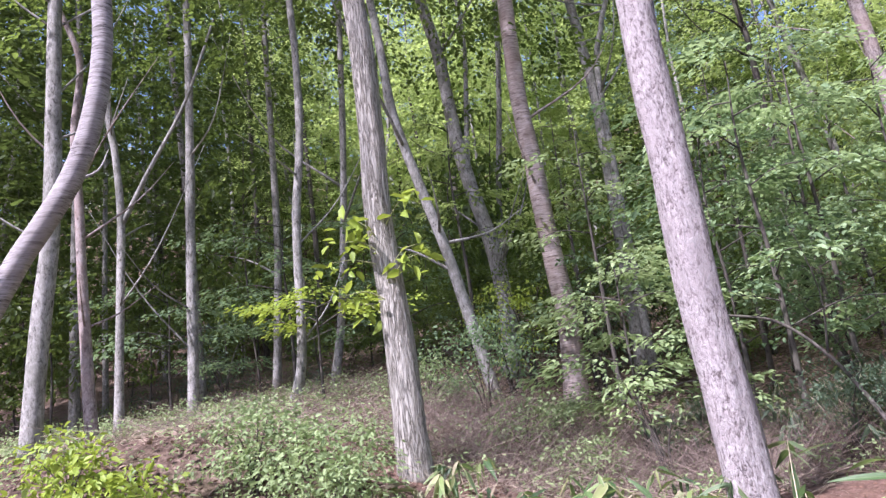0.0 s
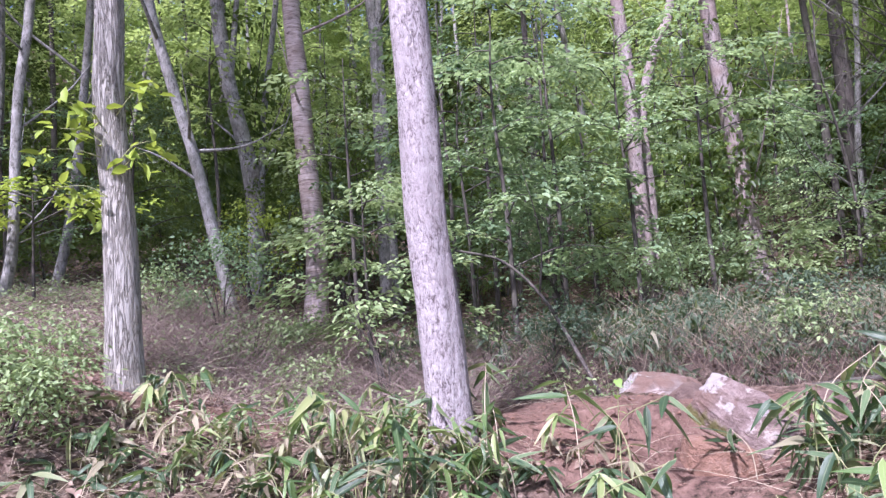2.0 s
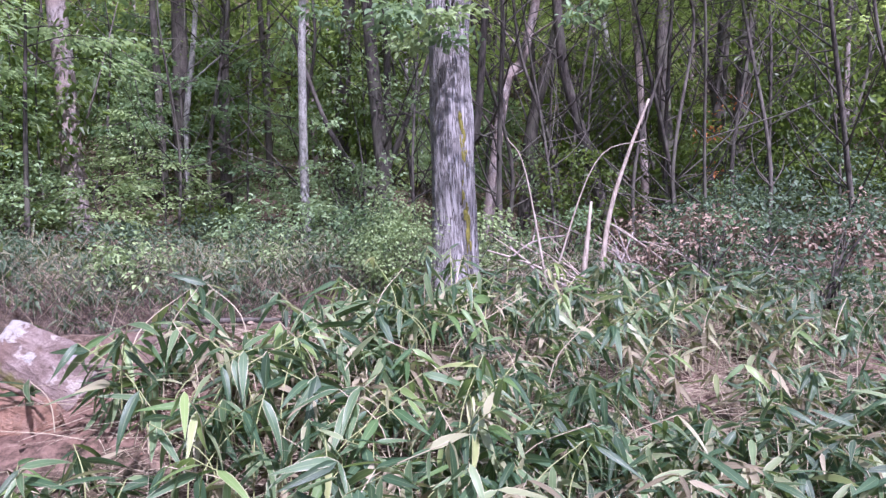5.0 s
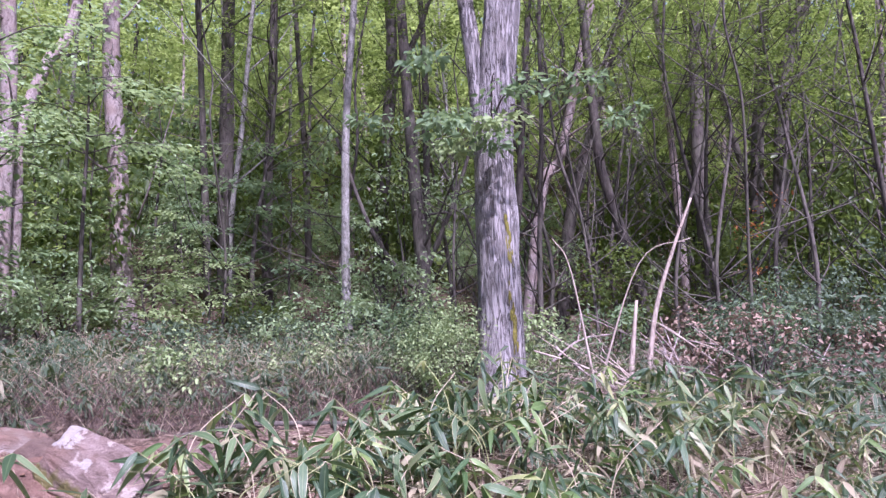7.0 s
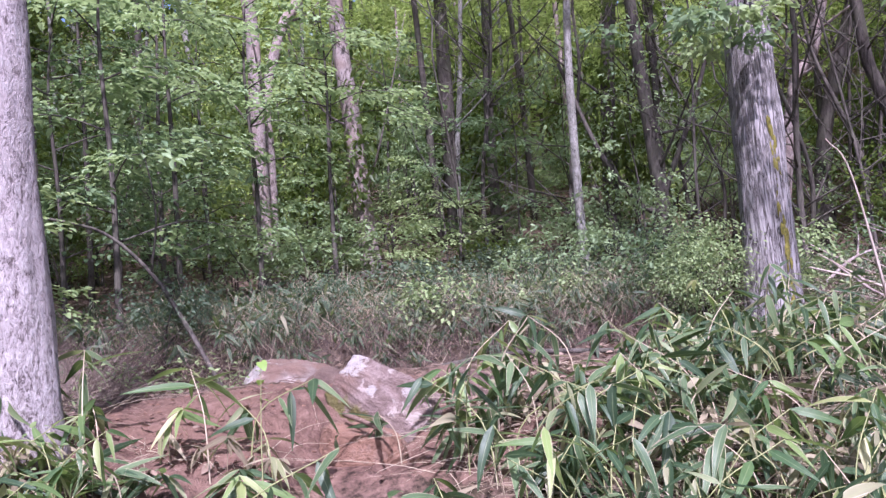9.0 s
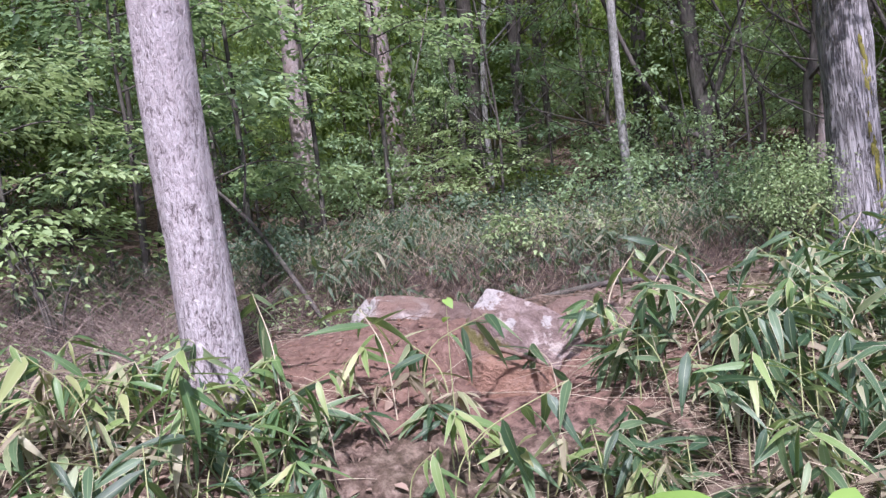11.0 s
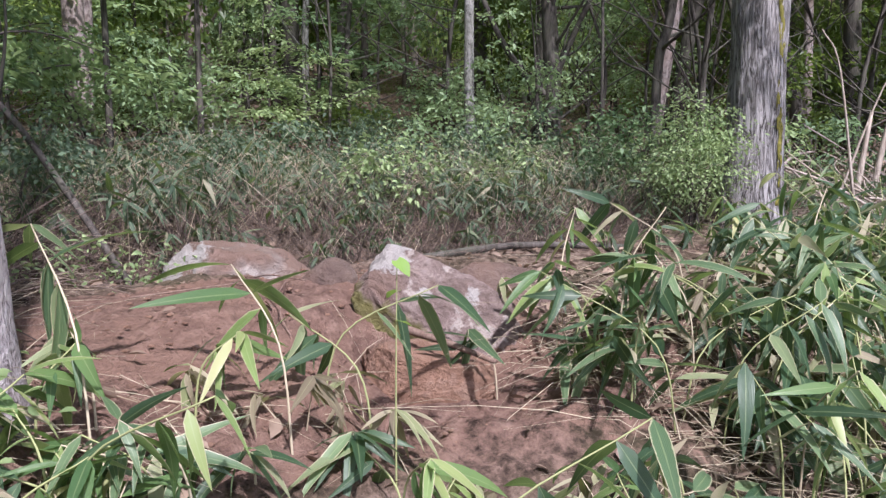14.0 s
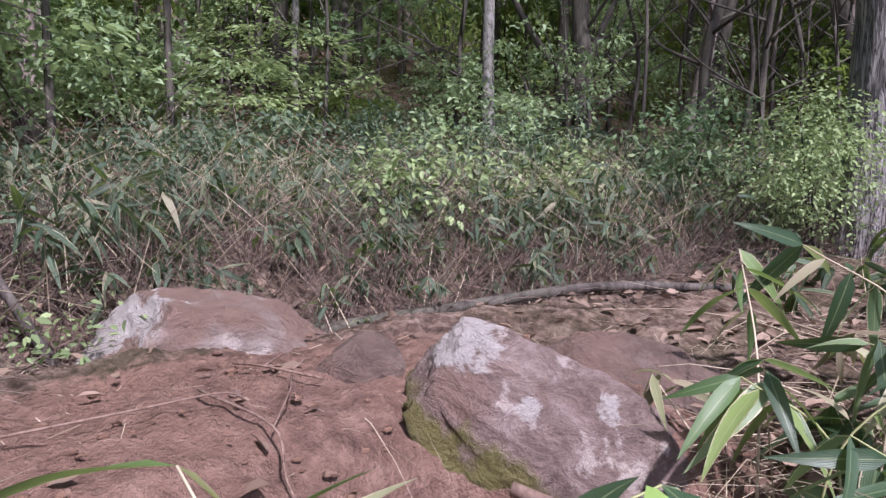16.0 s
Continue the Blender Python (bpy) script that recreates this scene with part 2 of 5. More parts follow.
def stone_material(name, dark, mid, light, clay_share, moss=0.0, quartz=(), vein=0.85):
    """Stone with veins, clay smears, moss towards its foot, and pale quartz about given places (x, y, z, reach)."""
    m, t, b, _ = nodes_of(name)
    c = coords(t)
    n1, n2, n3 = noise_tex(t, c, 7.5, 6), noise_tex(t, coords(t, (1, 1, 1.5)), 9, 9, 0.74, 0.6), noise_tex(t, c, 2.2, 3)
    col = ramp(t, n2, [(0.3, dark), (0.5, mid), (0.72, light)])
    col = mix(t, ramp(t, n1, [(0.57, (0, 0, 0)), (0.61, (vein, vein, vein))]), col, (0.50, 0.42, 0.39))
    col = mix(t, ramp(t, n3, [(0.30 + clay_share * 0.3, (0.9, 0.9, 0.9)), (0.42 + clay_share * 0.3, (0, 0, 0))]), col, (0.23, 0.14, 0.11))
    for x, y, z, reach in quartz:
        far = t.nodes.new("ShaderNodeVectorMath")
        far.operation = "DISTANCE"
        t.links.new(c, far.inputs[0])
        far.inputs[1].default_value = (x, y, z)
        near = maths(t, "ADD", maths(t, "MULTIPLY", far.outputs["Value"], -1.0 / reach), maths(t, "ADD", maths(t, "MULTIPLY", n1, 1.7), maths(t, "MULTIPLY", maths(t, "SUBTRACT", n2, 0.5), 2.6)))
        col = mix(t, ramp(t, near, [(0.0, (0, 0, 0)), (0.2, (0.8, 0.8, 0.8))]), col, (0.50, 0.46, 0.45))
    if moss:
        pos = t.nodes.new("ShaderNodeSeparateXYZ")
        t.links.new(coords(t, (1, 1, 1)), pos.inputs[0])
        low = maths(t, "ADD", maths(t, "ADD", maths(t, "MULTIPLY", maths(t, "ADD", pos.outputs[2], maths(t, "MULTIPLY", pos.outputs[0], 0.1)), -7.0), 0.18), maths(t, "MULTIPLY", maths(t, "SUBTRACT", n1, 0.5), 2.2))
        col = mix(t, ramp(t, low, [(0.20, (0, 0, 0)), (0.5, (moss, moss, moss))]), col, (0.15, 0.135, 0.035))
    t.links.new(col, b.inputs["Base Color"])
    b.inputs["Roughness"].default_value = 0.85
    fine = noise_tex(t, c, 55, 5, 0.75)
    bump(t, b, maths(t, "ADD", n2, maths(t, "ADD", maths(t, "MULTIPLY", n1, 0.6), maths(t, "MULTIPLY", fine, 0.35))), 1.0, 0.06)
    return m


STONE_PALE = stone_material("pale_stone", (0.17, 0.13, 0.115), (0.28, 0.225, 0.205), (0.42, 0.36, 0.34), 0.62, quartz=((-0.42, 0.05, 0.10, 0.28), (-0.3, -0.1, 0.2, 0.16)))
STONE_MOSSY = stone_material("mossy_stone", (0.10, 0.066, 0.058), (0.235, 0.165, 0.15), (0.42, 0.325, 0.305), 0.12, 0.9, ((-0.40, -0.05, 0.20, 0.15), (-0.14, -0.16, 0.13, 0.045), (0.06, -0.12, 0.20, 0.06)))
STONE_CLAY = stone_material("clay_stone", (0.10, 0.062, 0.052), (0.17, 0.112, 0.095), (0.26, 0.18, 0.15), 0.15, vein=0.15)
CLAY_LUMP = stone_material("clay_lump", (0.16, 0.085, 0.06), (0.30, 0.165, 0.115), (0.40, 0.245, 0.18), 0.1, vein=0.1)


def moss_material():
    m, t, b, _ = nodes_of("moss")
    n = noise_tex(t, coords(t), 60, 4)
    t.links.new(ramp(t, n, [(0.3, (0.06, 0.055, 0.012)), (0.7, (0.20, 0.175, 0.035))]), b.inputs["Base Color"])
    b.inputs["Roughness"].default_value = 1.0
    bump(t, b, n, 0.8, 0.01)
    return m


MOSS = moss_material()


# ---- mesh helpers ----
def ground_z(x, y):
    """Height of the ground: a low bank, then a slope into the wood, higher to the west."""
    s = y + 0.35 * np.maximum(x - 1.5, -0.5)
    u = np.clip((s - 3.0) / 2.4, 0, 1)
    g = 0.75 * u * u * (3 - 2 * u) + 0.13 * np.clip(s - 6, 0, 30) + 0.1 * np.clip(s - 14, 0, 16)
    a, b = np.clip((-0.8 - x) / 4.0, 0, 1), np.clip((y - 1.5) / 3.5, 0, 1)
    g = g + 1.05 * a * a * (3 - 2 * a) * b * b * (3 - 2 * b)
    g = g + 0.13 * np.exp(-(((x + 0.4) / 0.8) ** 2 + ((y - 4.9) / 0.5) ** 2))
    r = np.hypot(x, y)
    h = np.clip((r - 30) / 26, 0, 1)
    g = g + 15 * h * h * (3 - 2 * h) * np.clip((y + 0.55 * x) / 12, 0, 1)
    g = g + 0.07 * np.exp(-(((x - 1.0) / 0.8) ** 2 + ((y - 5.7) / 0.5) ** 2))
    g = g - 0.28 * np.exp(-(((x - 1.58) / 0.45) ** 2 + ((y - 4.90 + 0.6 * (x - 1.58)) / 0.26) ** 2))
    g = g - 0.25 * np.exp(-(((x - 1.2) / 2.6) ** 2 + ((y - 7.15 + 0.25 * x) / 0.30) ** 2))
    g = g - 0.20 * np.exp(-(((x - 1.38) / 0.17) ** 2 + ((y - 5.16) / 0.20) ** 2))
    g = g - 0.13 * np.exp(-(((x - 2.35) / 0.28) ** 2 + ((y - 5.0) / 0.22) ** 2))
    g = g - 0.19 * np.exp(-(((x - 1.05) / 0.12) ** 2 + ((y - 4.76) / 0.16) ** 2))
    g = g - 0.20 * np.exp(-(((x - 1.30) / 0.36) ** 2 + ((y - 4.76 + 0.7 * (x - 1.30)) / 0.17) ** 2))
    return g


def mesh_from(name, verts, faces, material, smooth=False, uv=None):
    me = bpy.data.meshes.new(name)
    verts, faces = np.asarray(verts, np.float32).reshape(-1, 3), np.asarray(faces, np.int32)
    k = faces.shape[1]
    me.vertices.add(len(verts))
    me.vertices.foreach_set("co", verts.ravel())
    me.loops.add(faces.size)
    me.loops.foreach_set("vertex_index", faces.ravel())
    me.polygons.add(len(faces))
    me.polygons.foreach_set("loop_start", np.arange(0, faces.size, k, dtype=np.int32))
    if smooth:
        me.polygons.foreach_set("use_smooth", np.ones(len(faces), bool))
    if uv is not None:
        me.uv_layers.new(name="UVMap").data.foreach_set("uv", np.asarray(uv, np.float32)[faces.ravel()].ravel())
    me.update(calc_edges=True)
    me.validate()
    me.materials.append(material)
    return me


def child(name, me, parent, label=""):
    ob = new(name, me)
    ob.parent = parent
    if label:
        tagged(ob, label)
    return ob


def thing(name, x, y, z, label, category, group="", kind=""):
    ob = new(name)
    ob.empty_display_size = 0.1
    ob.matrix_world = pose(x, y, z)
    return tagged(ob, label, category, group, kind)


def smooth_line(pts, per=6):
    """A Catmull-Rom line through the points."""
    p = np.asarray(pts, float)
    p = np.vstack([2 * p[0] - p[1], p, 2 * p[-1] - p[-2]])
    out = []
    for i in range(1, len(p) - 2):
        a, b, c, d = p[i - 1], p[i], p[i + 1], p[i + 2]
        for u in np.arange(per) / per:
            out.append(0.5 * (2 * b + (c - a) * u + (2 * a - 5 * b + 4 * c - d) * u * u + (3 * b - a - 3 * c + d) * u ** 3))
    return np.array(out + [p[-2]])


def tube(line, radii, sides, rough=0.0, seed=0, fine=0.0):
    """Vertices and faces of a tube along a line; rough: uneven girth, fine: ridges along it."""
    line = np.asarray(line, float)
    tang = np.gradient(line, axis=0)
    tang /= np.linalg.norm(tang, axis=1)[:, None] + 1e-9
    n = np.cross(tang[0], (0.3, 1, 0.1))
    rings = []
    ang = np.arange(sides) / sides * 2 * np.pi
    for k, (p, d) in enumerate(zip(line, tang)):
        n = n - d * (n @ d)
        n /= np.linalg.norm(n)
        o = np.cross(d, n)
        r = np.full(sides, float(radii[k]))
        if rough or fine:
            for j in range(sides):
                c, s = math.cos(ang[j]), math.sin(ang[j])
                q = 1.0
                if rough:
                    q += rough * noise.noise(Vector((c * 1.3, s * 1.3, p[2] * 1.6 + seed)))
                if fine:
                    q += fine * noise.noise(Vector((c * 7, s * 7, p[2] * 2.2 + seed))) + fine * 0.6 * noise.noise(Vector((c * 15, s * 15, p[2] * 5 + seed)))
                r[j] *= q
        rings.append(p + r[:, None] * (np.cos(ang)[:, None] * n + np.sin(ang)[:, None] * o))
    v = np.concatenate(rings)
    i, j = np.meshgrid(np.arange(len(line) - 1), np.arange(sides), indexing="ij")
    a, b = i * sides + j, i * sides + (j + 1) % sides
    f = np.stack([a, b, b + sides, a + sides], -1).reshape(-1, 4)
    cap0, cap1 = len(v), len(v) + 1
    v = np.vstack([v, line[0], line[-1]])
    j = np.arange(sides)
    last = (len(line) - 1) * sides
    caps = np.concatenate([np.stack([np.full(sides, cap0), (j + 1) % sides, j, j], -1), np.stack([last + j, last + (j + 1) % sides, np.full(sides, cap1), np.full(sides, cap1)], -1)])
    return v, f, caps[:, :3]


def tube_mesh(name, line, radii, sides, material, rough=0.0, seed=0, fine=0.0):
    v, f, caps = tube(line, radii, sides, rough, seed, fine)
    tris = np.concatenate([f[:, [0, 1, 2]], f[:, [0, 2, 3]], caps])
    return mesh_from(name, v, tris, material, True)


def unit(v):
    return v / (np.linalg.norm(v, axis=-1, keepdims=True) + 1e-9)


def leaves_mesh(name, base, way, up, length, width, material, plain=False):
    """Many pointed oval leaves, each folded along its midrib: a mesh of four triangles a leaf."""
    way = unit(way)
    side = unit(np.cross(way, up))
    nor = np.cross(side, way)
    L, W = length[:, None], width[:, None]
    b = base
    l1 = base + way * L * 0.3 + side * W * 0.46 + nor * W * 0.12
    l2 = base + way * L * 0.68 + side * W * 0.36 + nor * W * 0.08
    t = base + way * L - nor * L * 0.12
    r2 = base + way * L * 0.68 - side * W * 0.36 + nor * W * 0.08
    r1 = base + way * L * 0.3 - side * W * 0.46 + nor * W * 0.12
    if plain:
        v = np.stack([b, base + way * L * 0.45 + side * W * 0.5, t, base + way * L * 0.45 - side * W * 0.5], 1).reshape(-1, 3)
        k = np.arange(len(base))[:, None] * 4
        return mesh_from(name, v, np.concatenate([k + [0, 2, 1], k + [0, 3, 2]]), material)
    v = np.stack([b, l1, l2, t, r2, r1], 1).reshape(-1, 3)
    k = np.arange(len(base))[:, None] * 6
    f = np.concatenate([k + [0, 3, 2], k + [0, 2, 1], k + [0, 5, 4], k + [0, 4, 3]])
    return mesh_from(name, v, f, material)


def leaf_sprays(rng, centres, each, radius, flat, size, spread=0.5):
    """Leaves set in flattish sprays round the centres: base, way, up, length, width."""
    n = len(centres) * each
    c = np.repeat(centres, each, 0)
    d = rng.normal(size=(n, 3))
    r = np.repeat(rng.uniform(0.6, 1.3, len(centres)), each)[:, None] * radius
    p = unit(d) * rng.uniform(0.1, 1, (n, 1)) ** 0.6 * r
    p[:, 2] *= flat
    p[:, 2] -= 0.25 * np.linalg.norm(p[:, :2], axis=1) * (flat < 0.6)
    way = unit(p * (1, 1, 0.3)) + rng.normal(size=(n, 3)) * 0.55 - (0, 0, 0.25)
    up = np.array((0, 0, 1.0)) + rng.normal(size=(n, 3)) * spread
    L = size * rng.uniform(0.6, 1.25, n)
    return c + p, way, up, L, L * rng.uniform(0.45, 0.62, n)


def layered_sprays(g, starts, heads, each, reach, size, tilt=0.22):
    """Leaves laid out in flat fans, one fan from each start along its heading, drooping at the tip."""
    n = len(starts) * each
    o, h = np.repeat(starts, each, 0), np.repeat(heads, each)
    R = np.repeat(g.uniform(0.6, 1.25, len(starts)), each) * reach
    u = g.uniform(0.05, 1, n) ** 0.75
    v = g.normal(size=n) * 0.30 * (1.1 - 0.6 * u)
    f, r = np.stack([np.cos(h), np.sin(h), 0 * h], 1), np.stack([-np.sin(h), np.cos(h), 0 * h], 1)
    slope = np.repeat(g.normal(0.02, 0.2, len(starts)), each)
    p = o + f * (u * R)[:, None] + r * (v * R)[:, None]
    p[:, 2] += R * (slope * u - 0.22 * u * u - 0.12 * np.abs(v)) + g.normal(size=n) * 0.03
    way = f * 0.8 + r * (np.sign(v) * g.uniform(0.2, 1.1, n))[:, None] + g.normal(size=(n, 3)) * 0.25 - (0, 0, 0.25)
    up = np.array((0, 0, 1.0)) + g.normal(size=(n, 3)) * tilt
    L = size * g.uniform(0.6, 1.25, n)
    return p, way, up, L, L * g.uniform(0.5, 0.75, n)


def stems_mesh(name, base, way, length, bend, width, material, rings=4):
    """Thin three-sided stems that arch over."""
    way = unit(way)
    side = unit(np.cross(way, (0.2, 0.1, 1.0)))
    oth = np.cross(way, side)
    n = len(base)
    v = np.zeros((n, rings, 3, 3))
    for k in range(rings):
        u = k / (rings - 1)
        c = base + way * (length * u)[:, None] + bend * (length * u * u)[:, None]
        w = width * (1 - 0.65 * u)
        for j in range(3):
            a = j * 2.0944
            v[:, k, j] = c + (side * math.cos(a) + oth * math.sin(a)) * w[:, None]
    f = []
    for k in range(rings - 1):
        for j in range(3):
            a, b = k * 3 + j, k * 3 + (j + 1) % 3
            f += [(a, b, b + 3), (a, b + 3, a + 3)]
    f = (np.arange(n)[:, None, None] * rings * 3 + np.array(f)[None]).reshape(-1, 3)
    return mesh_from(name, v.reshape(-1, 3), f, material)


# ---- ground ----
def build_ground():
    u = np.linspace(-1, 1, 460)
    xs = 1.0 + 4 * u + 5 * u ** 3 + 130 * np.sign(u) * np.abs(u) ** 6
    ys = 5.3 + 4 * u + 5 * u ** 3 + 130 * np.sign(u) * np.abs(u) ** 6
    X, Y = np.meshgrid(xs, ys, indexing="ij")
    Z = ground_z(X, Y)
    near = np.exp(-(((X - 1) / 9) ** 2 + ((Y - 6) / 9) ** 2))
    S = Y + 0.35 * np.maximum(X, -1)
    clay = np.exp(-(((X - 0.95) / 1.55) ** 2 + ((Y - 5.35) / 0.95) ** 2) ** 2) * 1.1
    clay = np.maximum(clay, 0.62 * np.exp(-((S - 5.2) / 0.8) ** 2) * np.clip((4.5 - np.abs(X + 0.5)) / 2, 0, 1))
    for i in range(len(xs)):
        for j in range(len(ys)):
            if near[i, j] > 0.02:
                p = Vector((X[i, j], Y[i, j], 0))
                Z[i, j] += near[i, j] * (0.05 * noise.noise(p * 1.7) + 0.028 * noise.noise(p * 5.1) + 0.016 * noise.noise(p * 13) + 0.011 * noise.noise(p * 26) + 0.007 * noise.noise(p * 47))
    n, m = X.shape
    i, j = np.meshgrid(np.arange(n - 1), np.arange(m - 1), indexing="ij")
    a = i * m + j
    f = np.stack([a, a + m, a + m + 1, a + 1], -1).reshape(-1, 4)
    me = mesh_from("ground", np.stack([X, Y, Z], -1), f, SOIL, True)
    at = me.attributes.new("clay", "FLOAT", "POINT")
    at.data.foreach_set("value", clay.astype(np.float32).ravel())
    tagged(new("ground", me), "forest floor of brown litter with a bare red clay bank", "ground", kind="structure")


build_ground()

# ---- trees ----
rng = np.random.default_rng(7)


def crown_mesh(seed, material, clumps=70, each=40, wide=1.7, tall=3.2, size=0.085, plain=False):
    g = np.random.default_rng(seed)
    d = unit(g.normal(size=(clumps, 3))) * g.uniform(0.25, 1, (clumps, 1)) ** 0.5
    c = d * (wide, wide, tall)
    heads = np.arctan2(d[:, 1], d[:, 0]) + g.normal(size=clumps) * 0.7
    return leaves_mesh("crown", *layered_sprays(g, c, heads, each, 0.95, size, 0.3), material, plain)


CROWNS = [crown_mesh(20 + k, LEAF_CANOPY) for k in range(6)]
# Far crowns in both tones: light and shade come with the leaf colour.
SHADE_TONED_CROWNS = [crown_mesh(40 + k, LEAF_SHADE_TONED, 60, 46, 2.1, 3.6, 0.125, True) for k in range(6)]
SUN_TONED_CROWNS = [crown_mesh(50 + k, LEAF_SUN_TONED, 60, 46, 2.1, 3.6, 0.125, True) for k in range(6)]
CROWN_KINDS = {"near": CROWNS, "far": SHADE_TONED_CROWNS, "sunlit": SUN_TONED_CROWNS}


def tree(label, x, y, radius, height, bends, material, sides=12, limbs=(), twigs=0, crown=(), rough=0.12, fine=0.0, flare=0.25, name="tree", category="tree", group="trees of the wood"):
    """A tree: trunk through its bends (height, east, north), limbs (radius, bends...), bare twigs and crowns (height, kind)."""
    z = float(ground_z(x, y)) - 0.08
    root = thing(name, x, y, z, label, category, group)
    pts = [(0, 0, 0)] + [(dx, dy, h + 0.08) for h, dx, dy in bends]
    top = np.array(pts[-1], float)
    if height > top[2] + 0.5:
        d = top - np.array(pts[-2], float)
        d = unit(d / max(d[2], 0.1) + (0, 0, 1.2))
        for k in (0.35, 0.7, 1.0):
            q = top + d * (height - top[2]) * k
            pts.append((q[0] + 0.12 * math.sin(7 * k + x), q[1] + 0.1 * math.cos(5 * k + y), q[2]))
    per = 6 if not fine else 22
    line = smooth_line(pts, per)
    u = line[:, 2] / line[-1, 2]
    taper = radius * (1 - 0.62 * np.clip(u, 0, 1)) * 1.12 + radius * flare * np.exp(-line[:, 2] / 0.22)
    child("trunk", tube_mesh("trunk", line, taper, sides, material, rough, x * 3.1, fine), root)
    for lr, *lb in limbs:
        ln = smooth_line([(dx, dy, h + 0.08) for h, dx, dy in lb], 6)
        child("limb", tube_mesh("limb", ln, lr * np.linspace(1.1, 0.5, len(ln)), 10, material, 0.1, x), root)
    g = np.random.default_rng(int(abs(x * 131 + y * 717)))
    for k in range(twigs):
        i = g.integers(int(len(line) * 0.12), int(len(line) * 0.62))
        a, L = g.uniform(0, 6.28), g.uniform(0.7, 2.4) * (0.55 if y < 8 and x < 3 else 1)
        d = np.array((math.cos(a), math.sin(a), g.uniform(0.2, 1.3)))
        p = line[i]
        q = p + d * L * 0.5 + g.normal(size=3) * 0.06 * L
        e = p + d * L * (0.95, 0.95, 1.2) + g.normal(size=3) * 0.1 * L
        child("branch", tube_mesh("branch", smooth_line([p, q, e], 4), np.linspace(min(0.015 if y < 8 else 0.026, taper[i] * 0.45), 0.003, 9), 5, material), root)
    for h, kind, scale in crown:
        k = int(g.integers(0, 6))
        i = int(np.argmin(np.abs(line[:, 2] - h)))
        # Far crowns to the east take the copy coloured as if sunlit.
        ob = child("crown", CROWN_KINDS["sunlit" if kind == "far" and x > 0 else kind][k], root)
        ob.matrix_basis = pose(*line[i][:2], h, 0, 0, g.uniform(0, 360)) @ Matrix.Scale(scale, 4)
    return root

# Trees along the walk: place, girth, height and the bends of the trunk.
tree("curved silvery trunk of a young cherry tree", -4.85, 3.02, 0.082, 9, [(1.10, 0.10, 0.04), (1.95, 0.36, 0.14), (2.45, 0.60, 0.24), (2.72, 0.78, 0.31), (3.01, 0.95, 0.38), (3.35, 1.07, 0.43), (3.80, 1.15, 0.46), (4.32, 1.17, 0.46)], BARK_SILVER, sides=24, twigs=2, crown=[(9.0,'near',0.8)], rough=.1, fine=.03)
tree("tall slender tree with pale grey bark", -6.53, 5.15, 0.090, 11, [(1.36, 0.13, 0.05), (2.21, 0.22, 0.09), (3.43, 0.26, 0.10), (5.09, 0.30, 0.12)], BARK_GREY, sides=18, twigs=6, crown=[(8,'near',1.1),(11,'near',1.2)])
tree("dead broken trunk with peeling brown bark", -6.28, 5.68, 0.058, 6, [(1.19, -0.06, -0.02), (2.55, -0.09, -0.04), (3.40, -0.13, -0.05)], BARK_PINK, twigs=5)
tree("slender forked tree with smooth grey bark", -7.15, 6.84, 0.051, 11, [(1.35, 0.05, 0.02), (2.65, 0.10, 0.04), (3.57, 0.06, 0.02), (4.30, -0.02, -0.01)], BARK_GREY, twigs=5, limbs=[(.03,(2.6,.1,.04),(3.3,.42,.2),(4.2,.9,.4),(5.4,1.3,.6))], crown=[(9,'near',1.0)])
tree("straight slender tree with mottled grey bark", -6.67, 7.57, 0.065, 12, [(1.07, 0.05, 0.02), (2.20, 0.08, 0.03), (4.21, 0.16, 0.06), (5.97, 0.20, 0.08)], BARK_GREY, twigs=4, crown=[(7.5,'near',1.0),(10.5,'near',1.2)])
tree("thin grey tree standing deep in the wood", -7.76, 10.91, 0.069, 13, [(2.51, 0.20, 0.08), (4.69, 0.25, 0.10), (7.66, 0.30, 0.12)], BARK_GREY, twigs=5, crown=[(8,'far',.8),(11,'far',.8)])
tree("slender tree with a wavy pale trunk", -5.10, 7.44, 0.054, 12, [(0.57, 0.16, 0.06), (1.66, 0.20, 0.08), (2.37, 0.24, 0.09), (3.33, 0.35, 0.14), (4.68, 0.39, 0.15)], BARK_GREY, twigs=5, crown=[(7.5,'near',1.0),(10.5,'near',1.2)])
tree("thin straight tree with grey bark", -6.05, 9.97, 0.061, 13, [(1.11, 0.22, 0.09), (2.56, 0.38, 0.15), (4.51, 0.54, 0.21), (6.39, 0.65, 0.26)], BARK_GREY, twigs=4, crown=[(8.5,'near',1.0),(11.5,'near',1.2)])
tree("pale tree with furrowed bark beside the bank", -2.62, 5.42, 0.114, 13, [(1.28, -0.02, -0.01), (2.08, -0.06, -0.03), (2.82, -0.05, -0.02), (3.60, -0.04, -0.02), (4.43, -0.08, -0.03)], BARK_PALE, sides=40, twigs=0, crown=[(12.5,'near',1.0)], fine=.05)
tree("slim grey tree leaning to one side", -3.10, 8.99, 0.072, 12, [(1.24, -0.23, -0.09), (2.08, -0.39, -0.16), (2.97, -0.60, -0.24), (3.97, -0.81, -0.32), (5.18, -0.89, -0.35)], BARK_GREY, twigs=4, crown=[(8,'near',1.0),(11,'near',1.0)])
